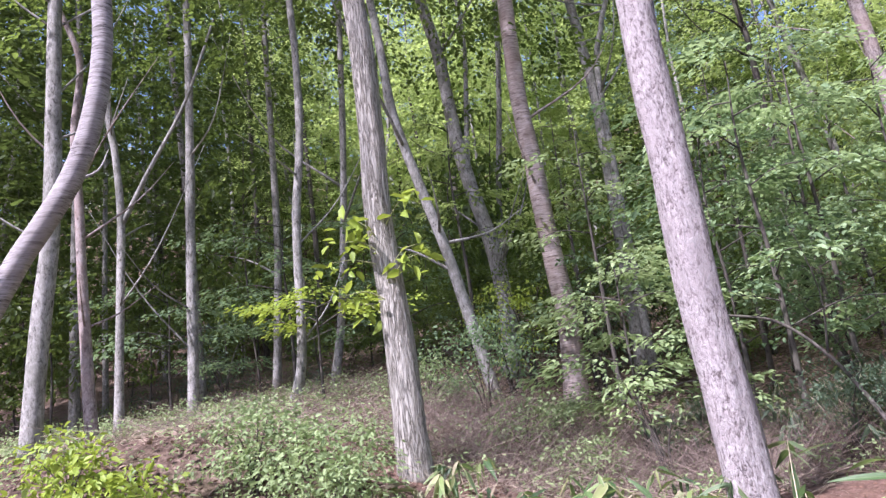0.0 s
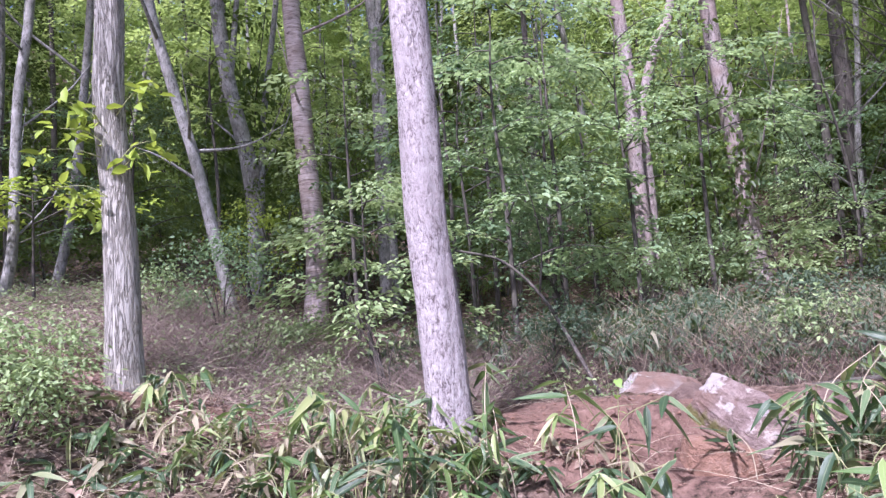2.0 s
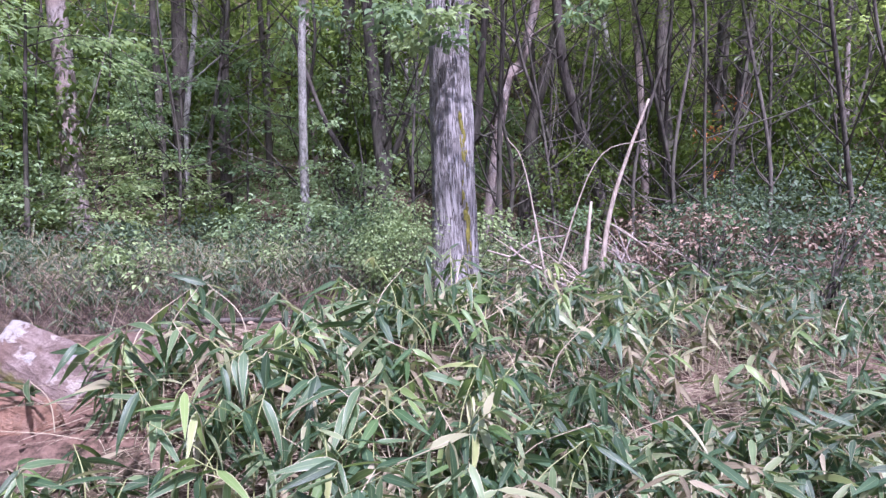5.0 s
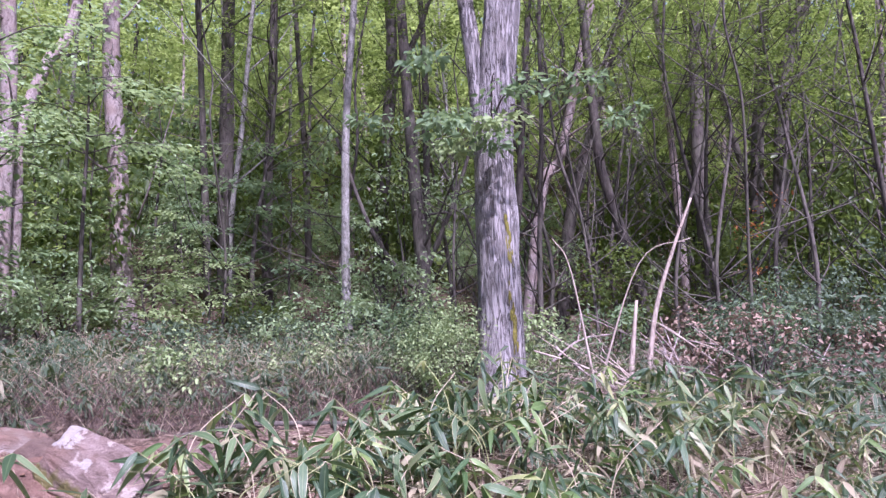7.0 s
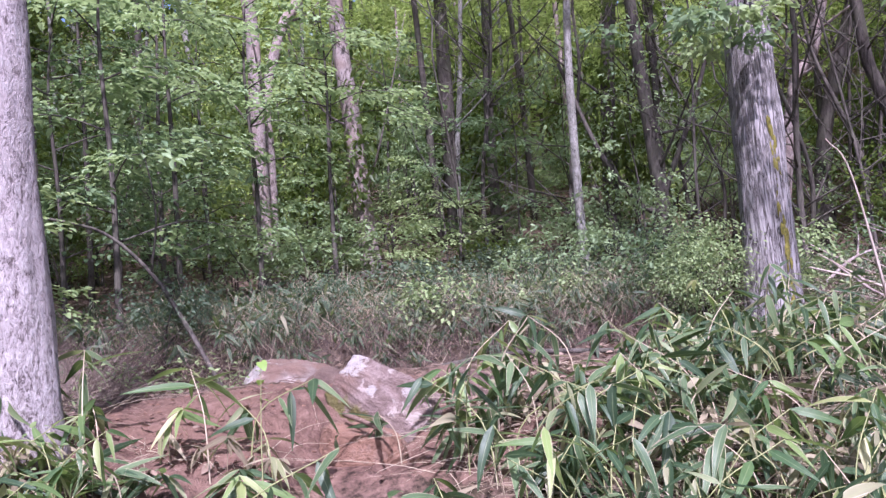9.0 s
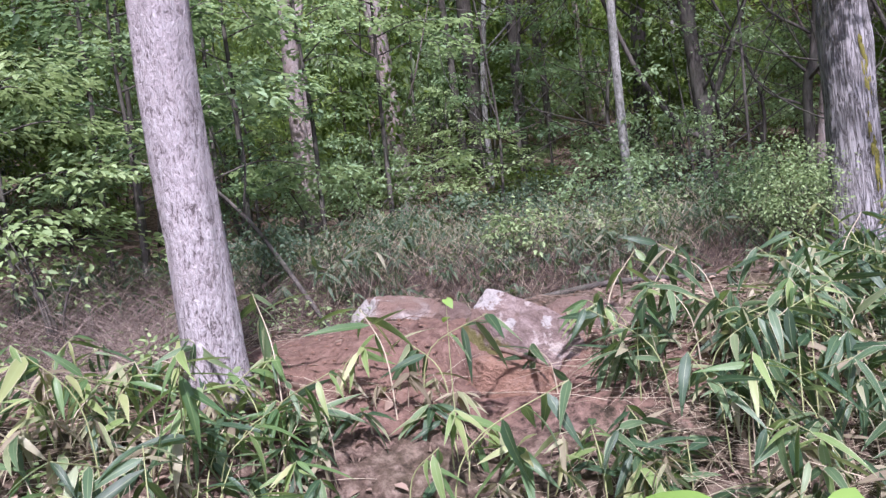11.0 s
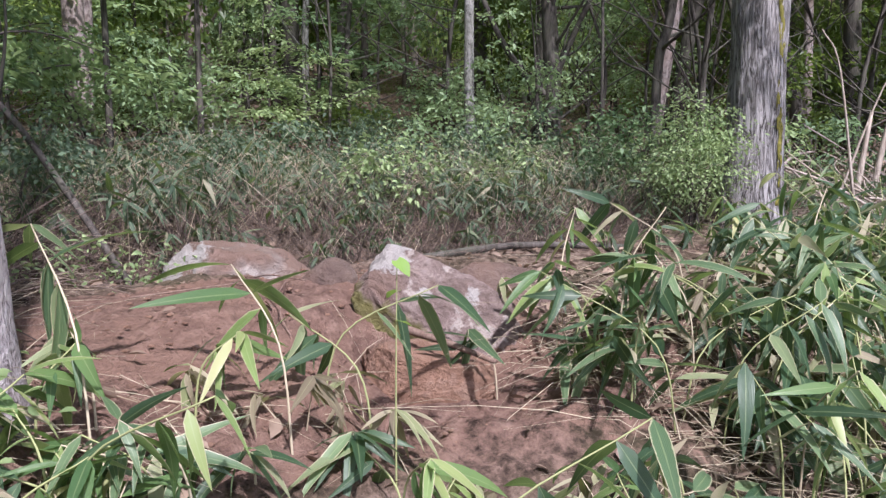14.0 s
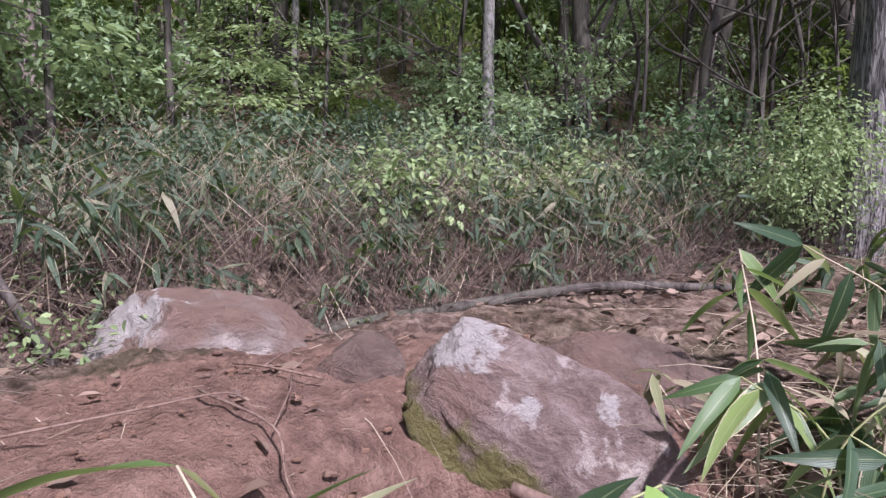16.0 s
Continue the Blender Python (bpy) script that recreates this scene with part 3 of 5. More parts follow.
tree("leaning tree with ringed grey-brown bark", -3.45, 10.79, 0.120, 13, [(0.83, 0.06, 0.03), (1.90, 0.01, 0.00), (2.94, -0.18, -0.07), (3.91, -0.31, -0.12), (5.32, -0.40, -0.16), (6.50, -0.57, -0.23)], BARK_GREY, sides=16, twigs=5, limbs=[(.045,(3.2,-.22,-.08),(4.4,-.1,0),(5.8,.0,.1),(7.5,-.2,.2))], crown=[(8,'near',1.2),(11,'near',1.2)])
tree("thin grey tree standing deep in the wood", -4.19, 13.40, 0.064, 12, [(2.67, 0.12, 0.05), (5.25, 0.46, 0.18), (7.53, 0.66, 0.26)], BARK_GREY, twigs=4, crown=[(9,'far',.8)])
tree("tree with reddish-brown ringed bark", -2.37, 10.03, 0.140, 14, [(1.09, 0.06, 0.03), (2.30, -0.01, -0.00), (3.31, -0.04, -0.02), (4.46, -0.10, -0.04), (5.84, -0.07, -0.03)], BARK_BAND, sides=20, twigs=2, crown=[(8.5,'near',1.2),(11.5,'near',1.3)])
tree("grey tree deep in the wood", -1.94, 13.76, 0.128, 14, [(3.61, 0.04, 0.02), (5.23, 0.06, 0.02), (6.57, -0.03, -0.01), (7.72, -0.11, -0.04)], BARK_GREY, sides=14, twigs=4, crown=[(9,'far',.8),(12,'far',.8)])
tree("sinuous grey tree deep in the wood", -1.71, 13.31, 0.074, 12, [(5.33, -0.01, -0.00), (6.70, 0.22, 0.09), (7.40, 0.44, 0.17)], BARK_GREY, twigs=3, crown=[(10,'far',.7)])
tree("tree with pinkish-grey scaly bark on the red bank", -0.20, 4.93, 0.127, 18, [(1.45, -0.07, -0.03), (2.31, -0.08, -0.03), (3.64, -0.09, -0.04)], BARK_SCALY, sides=48, crown=[(16.5,'near',1.0)], fine=.05)
tree("thin dark tree with bare lower branches", 1.06, 15.55, 0.080, 12, [(5.83, 0.03, 0.01), (6.60, -0.01, -0.00)], BARK_DARK, twigs=6, crown=[(11,'far',.8)])
tree("tall reddish-brown trunk, one of a close pair", 2.55, 12.32, 0.119, 14, [(1.83, -0.02, -0.00), (3.75, -0.01, -0.00), (5.03, -0.07, -0.01)], BARK_PINK, sides=14, twigs=3, crown=[(9,'far',.8),(12,'far',.9)])
tree("slimmer reddish trunk bending away from its twin", 2.70, 12.63, 0.094, 14, [(1.82, 0.07, 0.01), (3.09, 0.06, 0.00), (4.36, 0.43, 0.03), (5.05, 0.75, 0.06)], BARK_PINK, twigs=3, crown=[(10,'far',.8)])
tree("tall straight tree with pinkish-brown bark", 4.51, 12.97, 0.162, 14, [(1.26, -0.11, -0.01), (2.85, -0.21, -0.02), (4.59, -0.36, -0.03)], BARK_PINK, sides=18, twigs=4, crown=[(9.5,'far',.8),(12.5,'far',.9)])
tree("slender upright tree with white-grey bark", 6.70, 9.82, 0.064, 12, [(1.34, -0.02, 0.02), (3.58, 0.01, -0.01), (5.46, 0.12, -0.11)], BARK_GREY, sides=16, crown=[(8,'near',1.0),(11,'near',1.0)])
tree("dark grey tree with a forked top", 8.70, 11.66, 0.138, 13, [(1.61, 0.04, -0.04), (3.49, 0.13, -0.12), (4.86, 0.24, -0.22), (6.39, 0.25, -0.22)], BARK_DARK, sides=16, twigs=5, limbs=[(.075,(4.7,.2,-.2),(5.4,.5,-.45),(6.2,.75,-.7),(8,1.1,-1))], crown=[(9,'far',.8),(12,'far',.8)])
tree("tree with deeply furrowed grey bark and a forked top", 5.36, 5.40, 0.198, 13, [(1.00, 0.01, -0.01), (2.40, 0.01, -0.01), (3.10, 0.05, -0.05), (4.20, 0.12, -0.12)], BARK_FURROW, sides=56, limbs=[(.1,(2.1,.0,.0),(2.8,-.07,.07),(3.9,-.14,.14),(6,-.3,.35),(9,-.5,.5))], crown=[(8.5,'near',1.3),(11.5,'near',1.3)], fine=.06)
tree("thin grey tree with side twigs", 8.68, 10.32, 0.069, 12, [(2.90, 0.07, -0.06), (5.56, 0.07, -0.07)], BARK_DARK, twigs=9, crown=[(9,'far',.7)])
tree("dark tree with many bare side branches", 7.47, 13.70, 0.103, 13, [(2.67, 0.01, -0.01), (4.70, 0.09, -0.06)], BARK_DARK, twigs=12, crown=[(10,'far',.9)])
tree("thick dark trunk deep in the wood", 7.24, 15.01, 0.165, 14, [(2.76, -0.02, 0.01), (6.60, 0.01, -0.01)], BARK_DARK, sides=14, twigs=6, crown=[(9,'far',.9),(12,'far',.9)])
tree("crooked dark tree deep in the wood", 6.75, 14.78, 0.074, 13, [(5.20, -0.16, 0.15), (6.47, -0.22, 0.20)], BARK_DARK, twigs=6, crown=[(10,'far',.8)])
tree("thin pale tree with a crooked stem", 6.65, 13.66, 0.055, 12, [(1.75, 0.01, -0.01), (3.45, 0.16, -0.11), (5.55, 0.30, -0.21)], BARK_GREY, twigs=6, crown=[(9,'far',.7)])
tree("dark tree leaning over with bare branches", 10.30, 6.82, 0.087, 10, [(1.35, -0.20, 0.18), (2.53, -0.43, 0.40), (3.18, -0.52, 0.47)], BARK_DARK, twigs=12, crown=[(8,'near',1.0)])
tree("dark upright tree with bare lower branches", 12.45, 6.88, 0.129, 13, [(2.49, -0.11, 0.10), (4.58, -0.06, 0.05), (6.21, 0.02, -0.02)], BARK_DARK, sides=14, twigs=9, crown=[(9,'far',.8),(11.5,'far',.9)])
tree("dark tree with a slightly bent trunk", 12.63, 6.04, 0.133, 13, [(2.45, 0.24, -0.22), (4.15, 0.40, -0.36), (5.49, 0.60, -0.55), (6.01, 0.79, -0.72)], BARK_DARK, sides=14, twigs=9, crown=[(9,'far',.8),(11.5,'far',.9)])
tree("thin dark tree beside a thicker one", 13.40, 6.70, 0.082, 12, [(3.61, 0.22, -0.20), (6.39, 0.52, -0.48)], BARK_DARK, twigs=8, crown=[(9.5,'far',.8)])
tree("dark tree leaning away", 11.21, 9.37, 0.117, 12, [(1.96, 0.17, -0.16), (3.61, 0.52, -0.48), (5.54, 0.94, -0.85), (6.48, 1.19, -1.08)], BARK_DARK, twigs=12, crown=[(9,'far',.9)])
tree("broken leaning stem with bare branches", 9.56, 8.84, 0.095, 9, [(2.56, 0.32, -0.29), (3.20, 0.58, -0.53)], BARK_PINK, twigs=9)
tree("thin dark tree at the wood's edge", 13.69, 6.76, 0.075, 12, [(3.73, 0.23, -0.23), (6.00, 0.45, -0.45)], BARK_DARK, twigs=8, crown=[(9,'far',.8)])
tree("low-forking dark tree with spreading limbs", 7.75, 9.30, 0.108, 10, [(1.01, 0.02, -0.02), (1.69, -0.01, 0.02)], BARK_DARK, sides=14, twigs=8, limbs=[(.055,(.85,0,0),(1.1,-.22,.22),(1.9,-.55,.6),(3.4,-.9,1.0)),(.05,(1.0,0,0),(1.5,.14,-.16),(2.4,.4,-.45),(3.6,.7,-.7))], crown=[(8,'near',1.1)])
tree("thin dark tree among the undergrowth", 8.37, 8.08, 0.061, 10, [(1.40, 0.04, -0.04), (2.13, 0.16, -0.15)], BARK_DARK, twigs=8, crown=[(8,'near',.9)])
tree("broken pale sapling stub in the brush", 7.15, 5.22, 0.037, 0, [(0.95, 0.11, -0.10)], DEAD_WOOD, sides=8, flare=0, name="dead_sapling", category="dead sapling", group="dead saplings")
tree("dead bleached sapling standing in the brush", 7.38, 5.15, 0.032, 0, [(0.82, 0.12, -0.11), (1.52, 0.30, -0.28), (2.09, 0.48, -0.44)], DEAD_WOOD, sides=8, flare=0, name="dead_sapling", category="dead sapling", group="dead saplings")
tree("thin bleached stick leaning in the brush", 6.09, 4.83, 0.014, 0, [(1.28, -0.15, 0.14), (1.62, -0.28, 0.25)], DEAD_WOOD, sides=8, flare=0, name="dead_sapling", category="dead sapling", group="dead saplings")
tree("thin dead stick lying across the brush", 6.55, 5.23, 0.012, 0, [(1.34, 0.41, -0.37), (1.59, 0.82, -0.75)], DEAD_WOOD, sides=8, flare=0, name="dead_sapling", category="dead sapling", group="dead saplings")

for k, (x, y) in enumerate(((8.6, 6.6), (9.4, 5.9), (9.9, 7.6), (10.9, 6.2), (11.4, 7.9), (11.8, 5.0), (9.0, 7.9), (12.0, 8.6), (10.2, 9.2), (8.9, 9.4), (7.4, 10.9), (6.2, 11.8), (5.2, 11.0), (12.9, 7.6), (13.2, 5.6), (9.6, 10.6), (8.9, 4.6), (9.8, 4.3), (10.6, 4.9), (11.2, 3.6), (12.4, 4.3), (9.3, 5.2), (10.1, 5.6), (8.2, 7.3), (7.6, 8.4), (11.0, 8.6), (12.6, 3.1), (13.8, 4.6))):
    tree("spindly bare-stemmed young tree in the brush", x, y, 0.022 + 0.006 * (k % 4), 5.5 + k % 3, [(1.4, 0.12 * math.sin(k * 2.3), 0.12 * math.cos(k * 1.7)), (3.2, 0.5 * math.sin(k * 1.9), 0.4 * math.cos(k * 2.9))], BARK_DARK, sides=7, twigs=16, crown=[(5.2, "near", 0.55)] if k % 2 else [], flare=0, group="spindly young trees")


def far_wood():
    """Trees behind the nearer ones, set at random but clear of one another."""
    g = np.random.default_rng(11)
    spots = []
    while len(spots) < 95:
        x, y = g.uniform(-24, 30), g.uniform(13.5, 34)
        if all((x - a) ** 2 + (y - b) ** 2 > 2.2 for a, b in spots) and not (y < 17 and -7 < x < 9):
            spots.append((x, y))
    while len(spots) < 125:
        x, y = g.uniform(13, 30), g.uniform(-1, 14)
        if all((x - a) ** 2 + (y - b) ** 2 > 2.2 for a, b in spots) and x + 0.35 * y > 15.5:
            spots.append((x, y))
    while len(spots) < 140:
        x, y = g.uniform(-24, -9), g.uniform(3, 14)
        if all((x - a) ** 2 + (y - b) ** 2 > 2.2 for a, b in spots) and y - 0.25 * x > 8:
            spots.append((x, y))
    for x, y in spots:
        h = g.uniform(11, 16)
        lean = g.normal(size=2) * 0.35
        bends = [(h * 0.25, lean[0] * 0.3, lean[1] * 0.3), (h * 0.55, lean[0] + g.normal() * 0.1, lean[1])]
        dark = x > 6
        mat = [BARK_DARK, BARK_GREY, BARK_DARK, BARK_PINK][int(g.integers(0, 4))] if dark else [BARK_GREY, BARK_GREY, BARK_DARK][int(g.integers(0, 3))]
        # Leaf colour picked by place stands in for sun and shade on the crowns.
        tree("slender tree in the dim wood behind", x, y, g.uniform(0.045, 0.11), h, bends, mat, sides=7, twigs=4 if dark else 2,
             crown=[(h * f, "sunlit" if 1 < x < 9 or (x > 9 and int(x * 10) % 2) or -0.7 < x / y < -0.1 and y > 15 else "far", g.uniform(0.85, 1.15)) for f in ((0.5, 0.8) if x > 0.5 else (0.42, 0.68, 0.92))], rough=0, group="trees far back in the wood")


def cluster_mesh(name, seed, material, count, each, spread, radius, size, flat=0.5):
    g = np.random.default_rng(seed)
    c = unit(g.normal(size=(count, 3))) * g.uniform(0.15, 1, (count, 1)) ** 0.45 * spread
    return leaves_mesh(name, *leaf_sprays(g, c, each, radius, flat, size), material), c


def shrub(label, x, y, height, spread, material, seed, leaf=0.06, count=45, each=34, lift=0.6, group="shrubs", stems=5, stem_mat=None, tall=0.45, name="shrub", flat=0.5):
    """A shrub: several stems from one foot and foliage in sprays; lift: share of its height at which the foliage centres."""
    z = float(ground_z(x, y))
    root = thing(name, x, y, z, label, "shrub", group)
    me, c = cluster_mesh("foliage", seed, material, count, each, (spread, spread, height * tall), 0.26 if flat == 0.5 else 0.36, leaf, flat)
    ob = child("foliage", me, root)
    ob.location = (0, 0, height * lift)
    g = np.random.default_rng(seed + 5)
    for k in range(stems):
        e = c[int(g.integers(0, len(c)))] * 0.9 + (0, 0, height * lift)
        p = [(g.normal() * 0.04, g.normal() * 0.04, -0.05), (e[0] * 0.3, e[1] * 0.3, max(0.15, e[2] * 0.5)), tuple(e)]
        child("stem", tube_mesh("stem", smooth_line(p, 5), np.linspace(0.0035 if stem_mat == STEM_GREEN else 0.006 + 0.007 * height, 0.002, 11), 6, stem_mat or BARK_DARK), root)
    return root


def maple(label, x, y, height, low, reach, seed, branches=11, each=27, leaf=0.09, material=None, lean=(0, 0), side=None):
    """A sapling with a thin trunk, spreading branches from the height low upwards and leaves in flat tiers."""
    g = np.random.default_rng(seed)
    root = thing("sapling", x, y, float(ground_z(x, y)), label, "sapling", "saplings of the thicket")
    line = smooth_line([(0, 0, -0.06), (lean[0] * 0.2, lean[1] * 0.2, height * 0.4), (lean[0] * 0.6 + g.normal() * 0.06, lean[1] * 0.6, height * 0.75), (lean[0], lean[1], height)], 6)
    child("trunk", tube_mesh("trunk", line, np.linspace(0.012 + 0.006 * height, 0.005, len(line)), 8, BARK_DARK, 0.1, seed), root)
    starts, heads = [], []
    for k in range(branches):
        h = low + (height - low) * (k + g.uniform(0, 0.8)) / branches
        p = line[int(np.argmin(np.abs(line[:, 2] - h)))]
        a = k * 2.4 + g.normal() * 0.4 if side is None else radians(side) + g.normal() * 0.8
        R = reach * g.uniform(0.6, 1.15) * (1.15 - 0.5 * (h - low) / max(height - low, 0.1))
        d = np.array((math.cos(a), math.sin(a), 0))
        b = smooth_line([p, p + d * R * 0.5 + (0, 0, 0.16 * R), p + d * R + (0, 0, 0.1 * R)], 5)
        child("branch", tube_mesh("branch", b, np.linspace(0.010, 0.003, len(b)), 5, BARK_DARK), root)
        for i in (3, 5, 7, 9, 10):
            starts.append(b[i])
            heads.append(a + (g.choice((-1, 1)) * g.uniform(0.4, 1.1) if i < 10 else 0))
    me = leaves_mesh("foliage", *layered_sprays(g, np.array(starts), np.array(heads), each, 0.5, leaf), material or LEAF_MAPLE)
    child("foliage", me, root)
    return root


def undergrowth():
    g = np.random.default_rng(3)
    # leafy thicket behind the bank, east of the scaly tree
    for k, (x, y, h, low, w) in enumerate(((0.3, 8.0, 3.9, 0.9, 1.0), (0.95, 9.2, 4.3, 0.7, 1.1), (-0.15, 8.8, 3.3, 0.8, 0.9), (0.9, 10.4, 4.6, 1.2, 1.1), (-0.4, 9.8, 4.6, 1.4, 1.0), (1.9, 9.6, 3.9, 1.7, 1.1), (2.9, 9.9, 4.0, 2.2, 1.0), (0.1, 11.4, 5.2, 1.5, 1.2))):
        maple("broad-leaved sapling with flat tiers of green leaves", x, y, h, low, w, 60 + k, material=LEAF_SHRUB if k in (2, 4, 7) else LEAF_MAPLE)
    for k, (x, y, h, low, w) in enumerate(((3.6, 13.2, 3.4, 0.4, 0.8), (5.9, 12.2, 3.4, 0.5, 0.9), (3.5, 14.6, 4.2, 0.5, 1.1), (5.5, 14.4, 4.2, 0.5, 1.1), (1.8, 13.0, 4.4, 0.8, 1.1), (7.2, 12.4, 3.0, 0.5, 0.9), (1.6, 11.6, 2.4, 0.3, 0.8))):
        maple("leafy sapling among reddish trunks", x, y, h, low, w, 110 + k, 11, 26, 0.095, LEAF_SHRUB if k % 2 else LEAF_MAPLE)
    for k, (x, y, h, w) in enumerate(((4.1, 11.0, 1.0, 0.5), (3.2, 11.4, 1.0, 0.5), (5.3, 11.6, 1.4, 0.7), (5.4, 12.8, 2.0, 0.7))):
        maple("bright green sapling between reddish trunks", x, y, h, 0.3, w, 140 + k, 10, 26, 0.08, LEAF_PALE)
    for k, (x, y, h, w) in enumerate(((3.7, 9.6, 0.6, 0.5), (5.3, 10.0, 0.7, 0.6), (6.4, 8.6, 0.8, 0.5))):
        shrub("low leafy sapling in front of reddish trunks", x, y, h, w, LEAF_DULL, 110 + k, 0.07, 22, 26, 0.6, "saplings of the thicket", tall=0.42, name="sapling", flat=0.28)
    maple("sapling spreading dull green tiers over the slope", -6.0, 8.9, 2.6, 0.7, 1.3, 101, 10, 36, 0.07, LEAF_SHRUB)
    maple("sapling spreading dull green tiers over the slope", -7.5, 8.1, 1.8, 0.5, 1.1, 102, 8, 32, 0.07, LEAF_SHRUB)
    maple("sapling spreading dull green tiers over the slope", -5.2, 10.6, 3.0, 0.8, 1.2, 103, 10, 36, 0.08, LEAF_SHRUB)
    maple("low sapling with a flat yellow-green tier", -4.5, 7.2, 1.25, 0.85, 0.9, 71, 6, 30, 0.07, LEAF_YELLOW)
    maple("slim sapling with pale tiers beside the scaly trunk", -1.15, 7.4, 2.0, 0.55, 0.75, 70, 12, 40, 0.075, LEAF_PALE)
    # Leaf colours lightened to give these tiers the look of sun.
    maple("sapling with sparse sun-toned tiers between trunks", -1.6, 9.1, 3.7, 1.2, 0.9, 95, 9, 26, 0.08, LEAF_PALE)
    maple("sapling with sparse sun-toned tiers between trunks", -2.3, 11.2, 4.4, 1.6, 1.0, 97, 10, 26, 0.085, LEAF_SUN_TONED)
    maple("sapling with sparse sun-toned tiers between trunks", -3.6, 9.9, 3.9, 1.8, 0.9, 98, 8, 24, 0.085, LEAF_SUN_TONED)
    shrub("bush with pale green leaves at the foot of the bank", -2.85, 4.45, 0.68, 0.5, LEAF_PALE, 74, 0.045, 60, 40, 0.65, tall=0.5)
    shrub("bush with pale green leaves at the foot of the bank", -3.5, 4.6, 0.6, 0.42, LEAF_PALE, 75, 0.045, 45, 40, 0.65, tall=0.5)
    shrub("bright yellow-green weeds at the foot of the bank", -4.4, 4.0, 0.5, 0.5, LEAF_YELLOW, 76, 0.075, 30, 22, 0.7)
    shrub("bright yellow-green weeds at the foot of the bank", -5.0, 4.3, 0.5, 0.4, LEAF_YELLOW, 77, 0.075, 26, 22, 0.7)
    shrub("green bush between two trunks", -2.9, 8.0, 1.3, 0.7, LEAF_SHRUB, 78, 0.055, 50, 32, 0.5)
    shrub("yellow-green bush between two trunks", -3.1, 9.7, 1.8, 0.7, LEAF_YELLOW, 79, 0.055, 35, 30, 0.5, tall=0.4)
    shrub("light green bush beside the furrowed trunk", 5.95, 5.75, 0.85, 0.45, LEAF_PALE, 80, 0.055, 40, 34, 0.65)
    shrub("light green bush beside the furrowed trunk", 4.80, 5.62, 1.0, 0.36, LEAF_PALE, 96, 0.034, 60, 64, 0.58)
    shrub("light green bush beside the furrowed trunk", 5.3, 6.6, 0.9, 0.55, LEAF_SHRUB, 81, 0.055, 45, 34, 0.6)
    shrub("small bright green shrub in front of the thicket", 2.95, 7.0, 0.62, 0.32, LEAF_PALE, 82, 0.055, 22, 26, 0.6)
    for k, (x, y, h, w) in enumerate(((-2.2, 7.0, 0.6, 0.4), (-1.6, 6.5, 0.4, 0.3), (-3.4, 7.5, 0.7, 0.45), (-1.9, 7.9, 0.7, 0.4))):
        shrub("low pale-leaved bush among brown brush", x, y, h, w, LEAF_PALE, 170 + k, 0.042, 28, 34, 0.55)
    shrub("small sapling with pale green leaves", -0.9, 6.6, 1.2, 0.4, LEAF_PALE, 85, 0.06, 12, 20, 0.7)
    shrub("light green shrub in the bamboo grass", 4.3, 7.1, 0.55, 0.4, LEAF_PALE, 87, 0.05, 28, 26, 0.6)
    shrub("grey-green shrub in the bamboo grass", 2.0, 8.1, 0.6, 0.5, LEAF_DULL, 88, 0.038, 30, 50, 0.6)
    shrub("grey-green shrub in the bamboo grass", 3.6, 8.0, 0.6, 0.5, LEAF_DULL, 89, 0.038, 30, 50, 0.6)
    shrub("grey-green shrub in the bamboo grass", 5.0, 8.2, 0.6, 0.5, LEAF_DULL, 92, 0.038, 30, 50, 0.6)
    shrub("grey-green shrub in the bamboo grass", 0.6, 7.6, 0.8, 0.45, LEAF_DULL, 93, 0.038, 26, 50, 0.6)
    shrub("rust-leaved dead bush in the brush", 10.6, 5.2, 2.0, 0.4, LEAF_RUST, 83, 0.06, 10, 14, 0.9)
    for k in range(14):
        x = 7.2 + 0.28 * k + g.normal() * 0.2
        shrub("withered shrub with brown leaves in the brush heap" if k % 4 == 1 else "tangled dull-leaved shrub in the brush", x, 3.9 + 0.32 * (x - 7) + g.normal() * 0.5, g.uniform(0.7, 1.5), g.uniform(0.5, 0.8), [LEAF_DULL, LEAF_DRY, LEAF_SHRUB, LEAF_DULL][k % 4], 130 + k, 0.06, 30, 30, 0.5, "shrubs of the brush", 7)
    # random understory through the wood
    k, done = 0, 0
    while done < 58 and k < 900:
        k += 1
        x, y = g.uniform(-12, 15), g.uniform(8.4, 19)
        s = y + 0.35 * max(x, -1)
        if s < 9.3 or (x < -1 and y < 9.5 and x > -5.5) or (x < -5 and y < 10.5):
            continue
        h = g.uniform(1.2, 3.6) if x > 0 else g.uniform(0.8, 2.4)
        if 0.14 < x / y < 0.75 and y < 14.5:
            h = g.uniform(0.5, 1.5)
        mat = ([LEAF_SHRUB, LEAF_MAPLE, LEAF_MAPLE, LEAF_CANOPY] if x > 0 else [LEAF_SHRUB, LEAF_CANOPY, LEAF_CANOPY, LEAF_DULL])[int(g.integers(0, 4))]
        shrub("understory sapling with loose leafy sprays", x, y, h, g.uniform(0.6, 1.2), mat, 200 + k, g.uniform(0.055, 0.075), 30, 40, 0.62, "understory saplings", 4, tall=0.4, name="sapling")
        done += 1
    for k in range(16):
        x, y = g.uniform(8.5, 15), g.uniform(2.5, 8)
        if x + y < 14:
            continue
        shrub("understory bush in the dim wood", x, y, g.uniform(1.0, 2.6), g.uniform(0.6, 1.1), [LEAF_CANOPY, LEAF_DULL][k % 2], 400 + k, 0.08, 30, 30, 0.6, "understory saplings", 4, name="sapling")


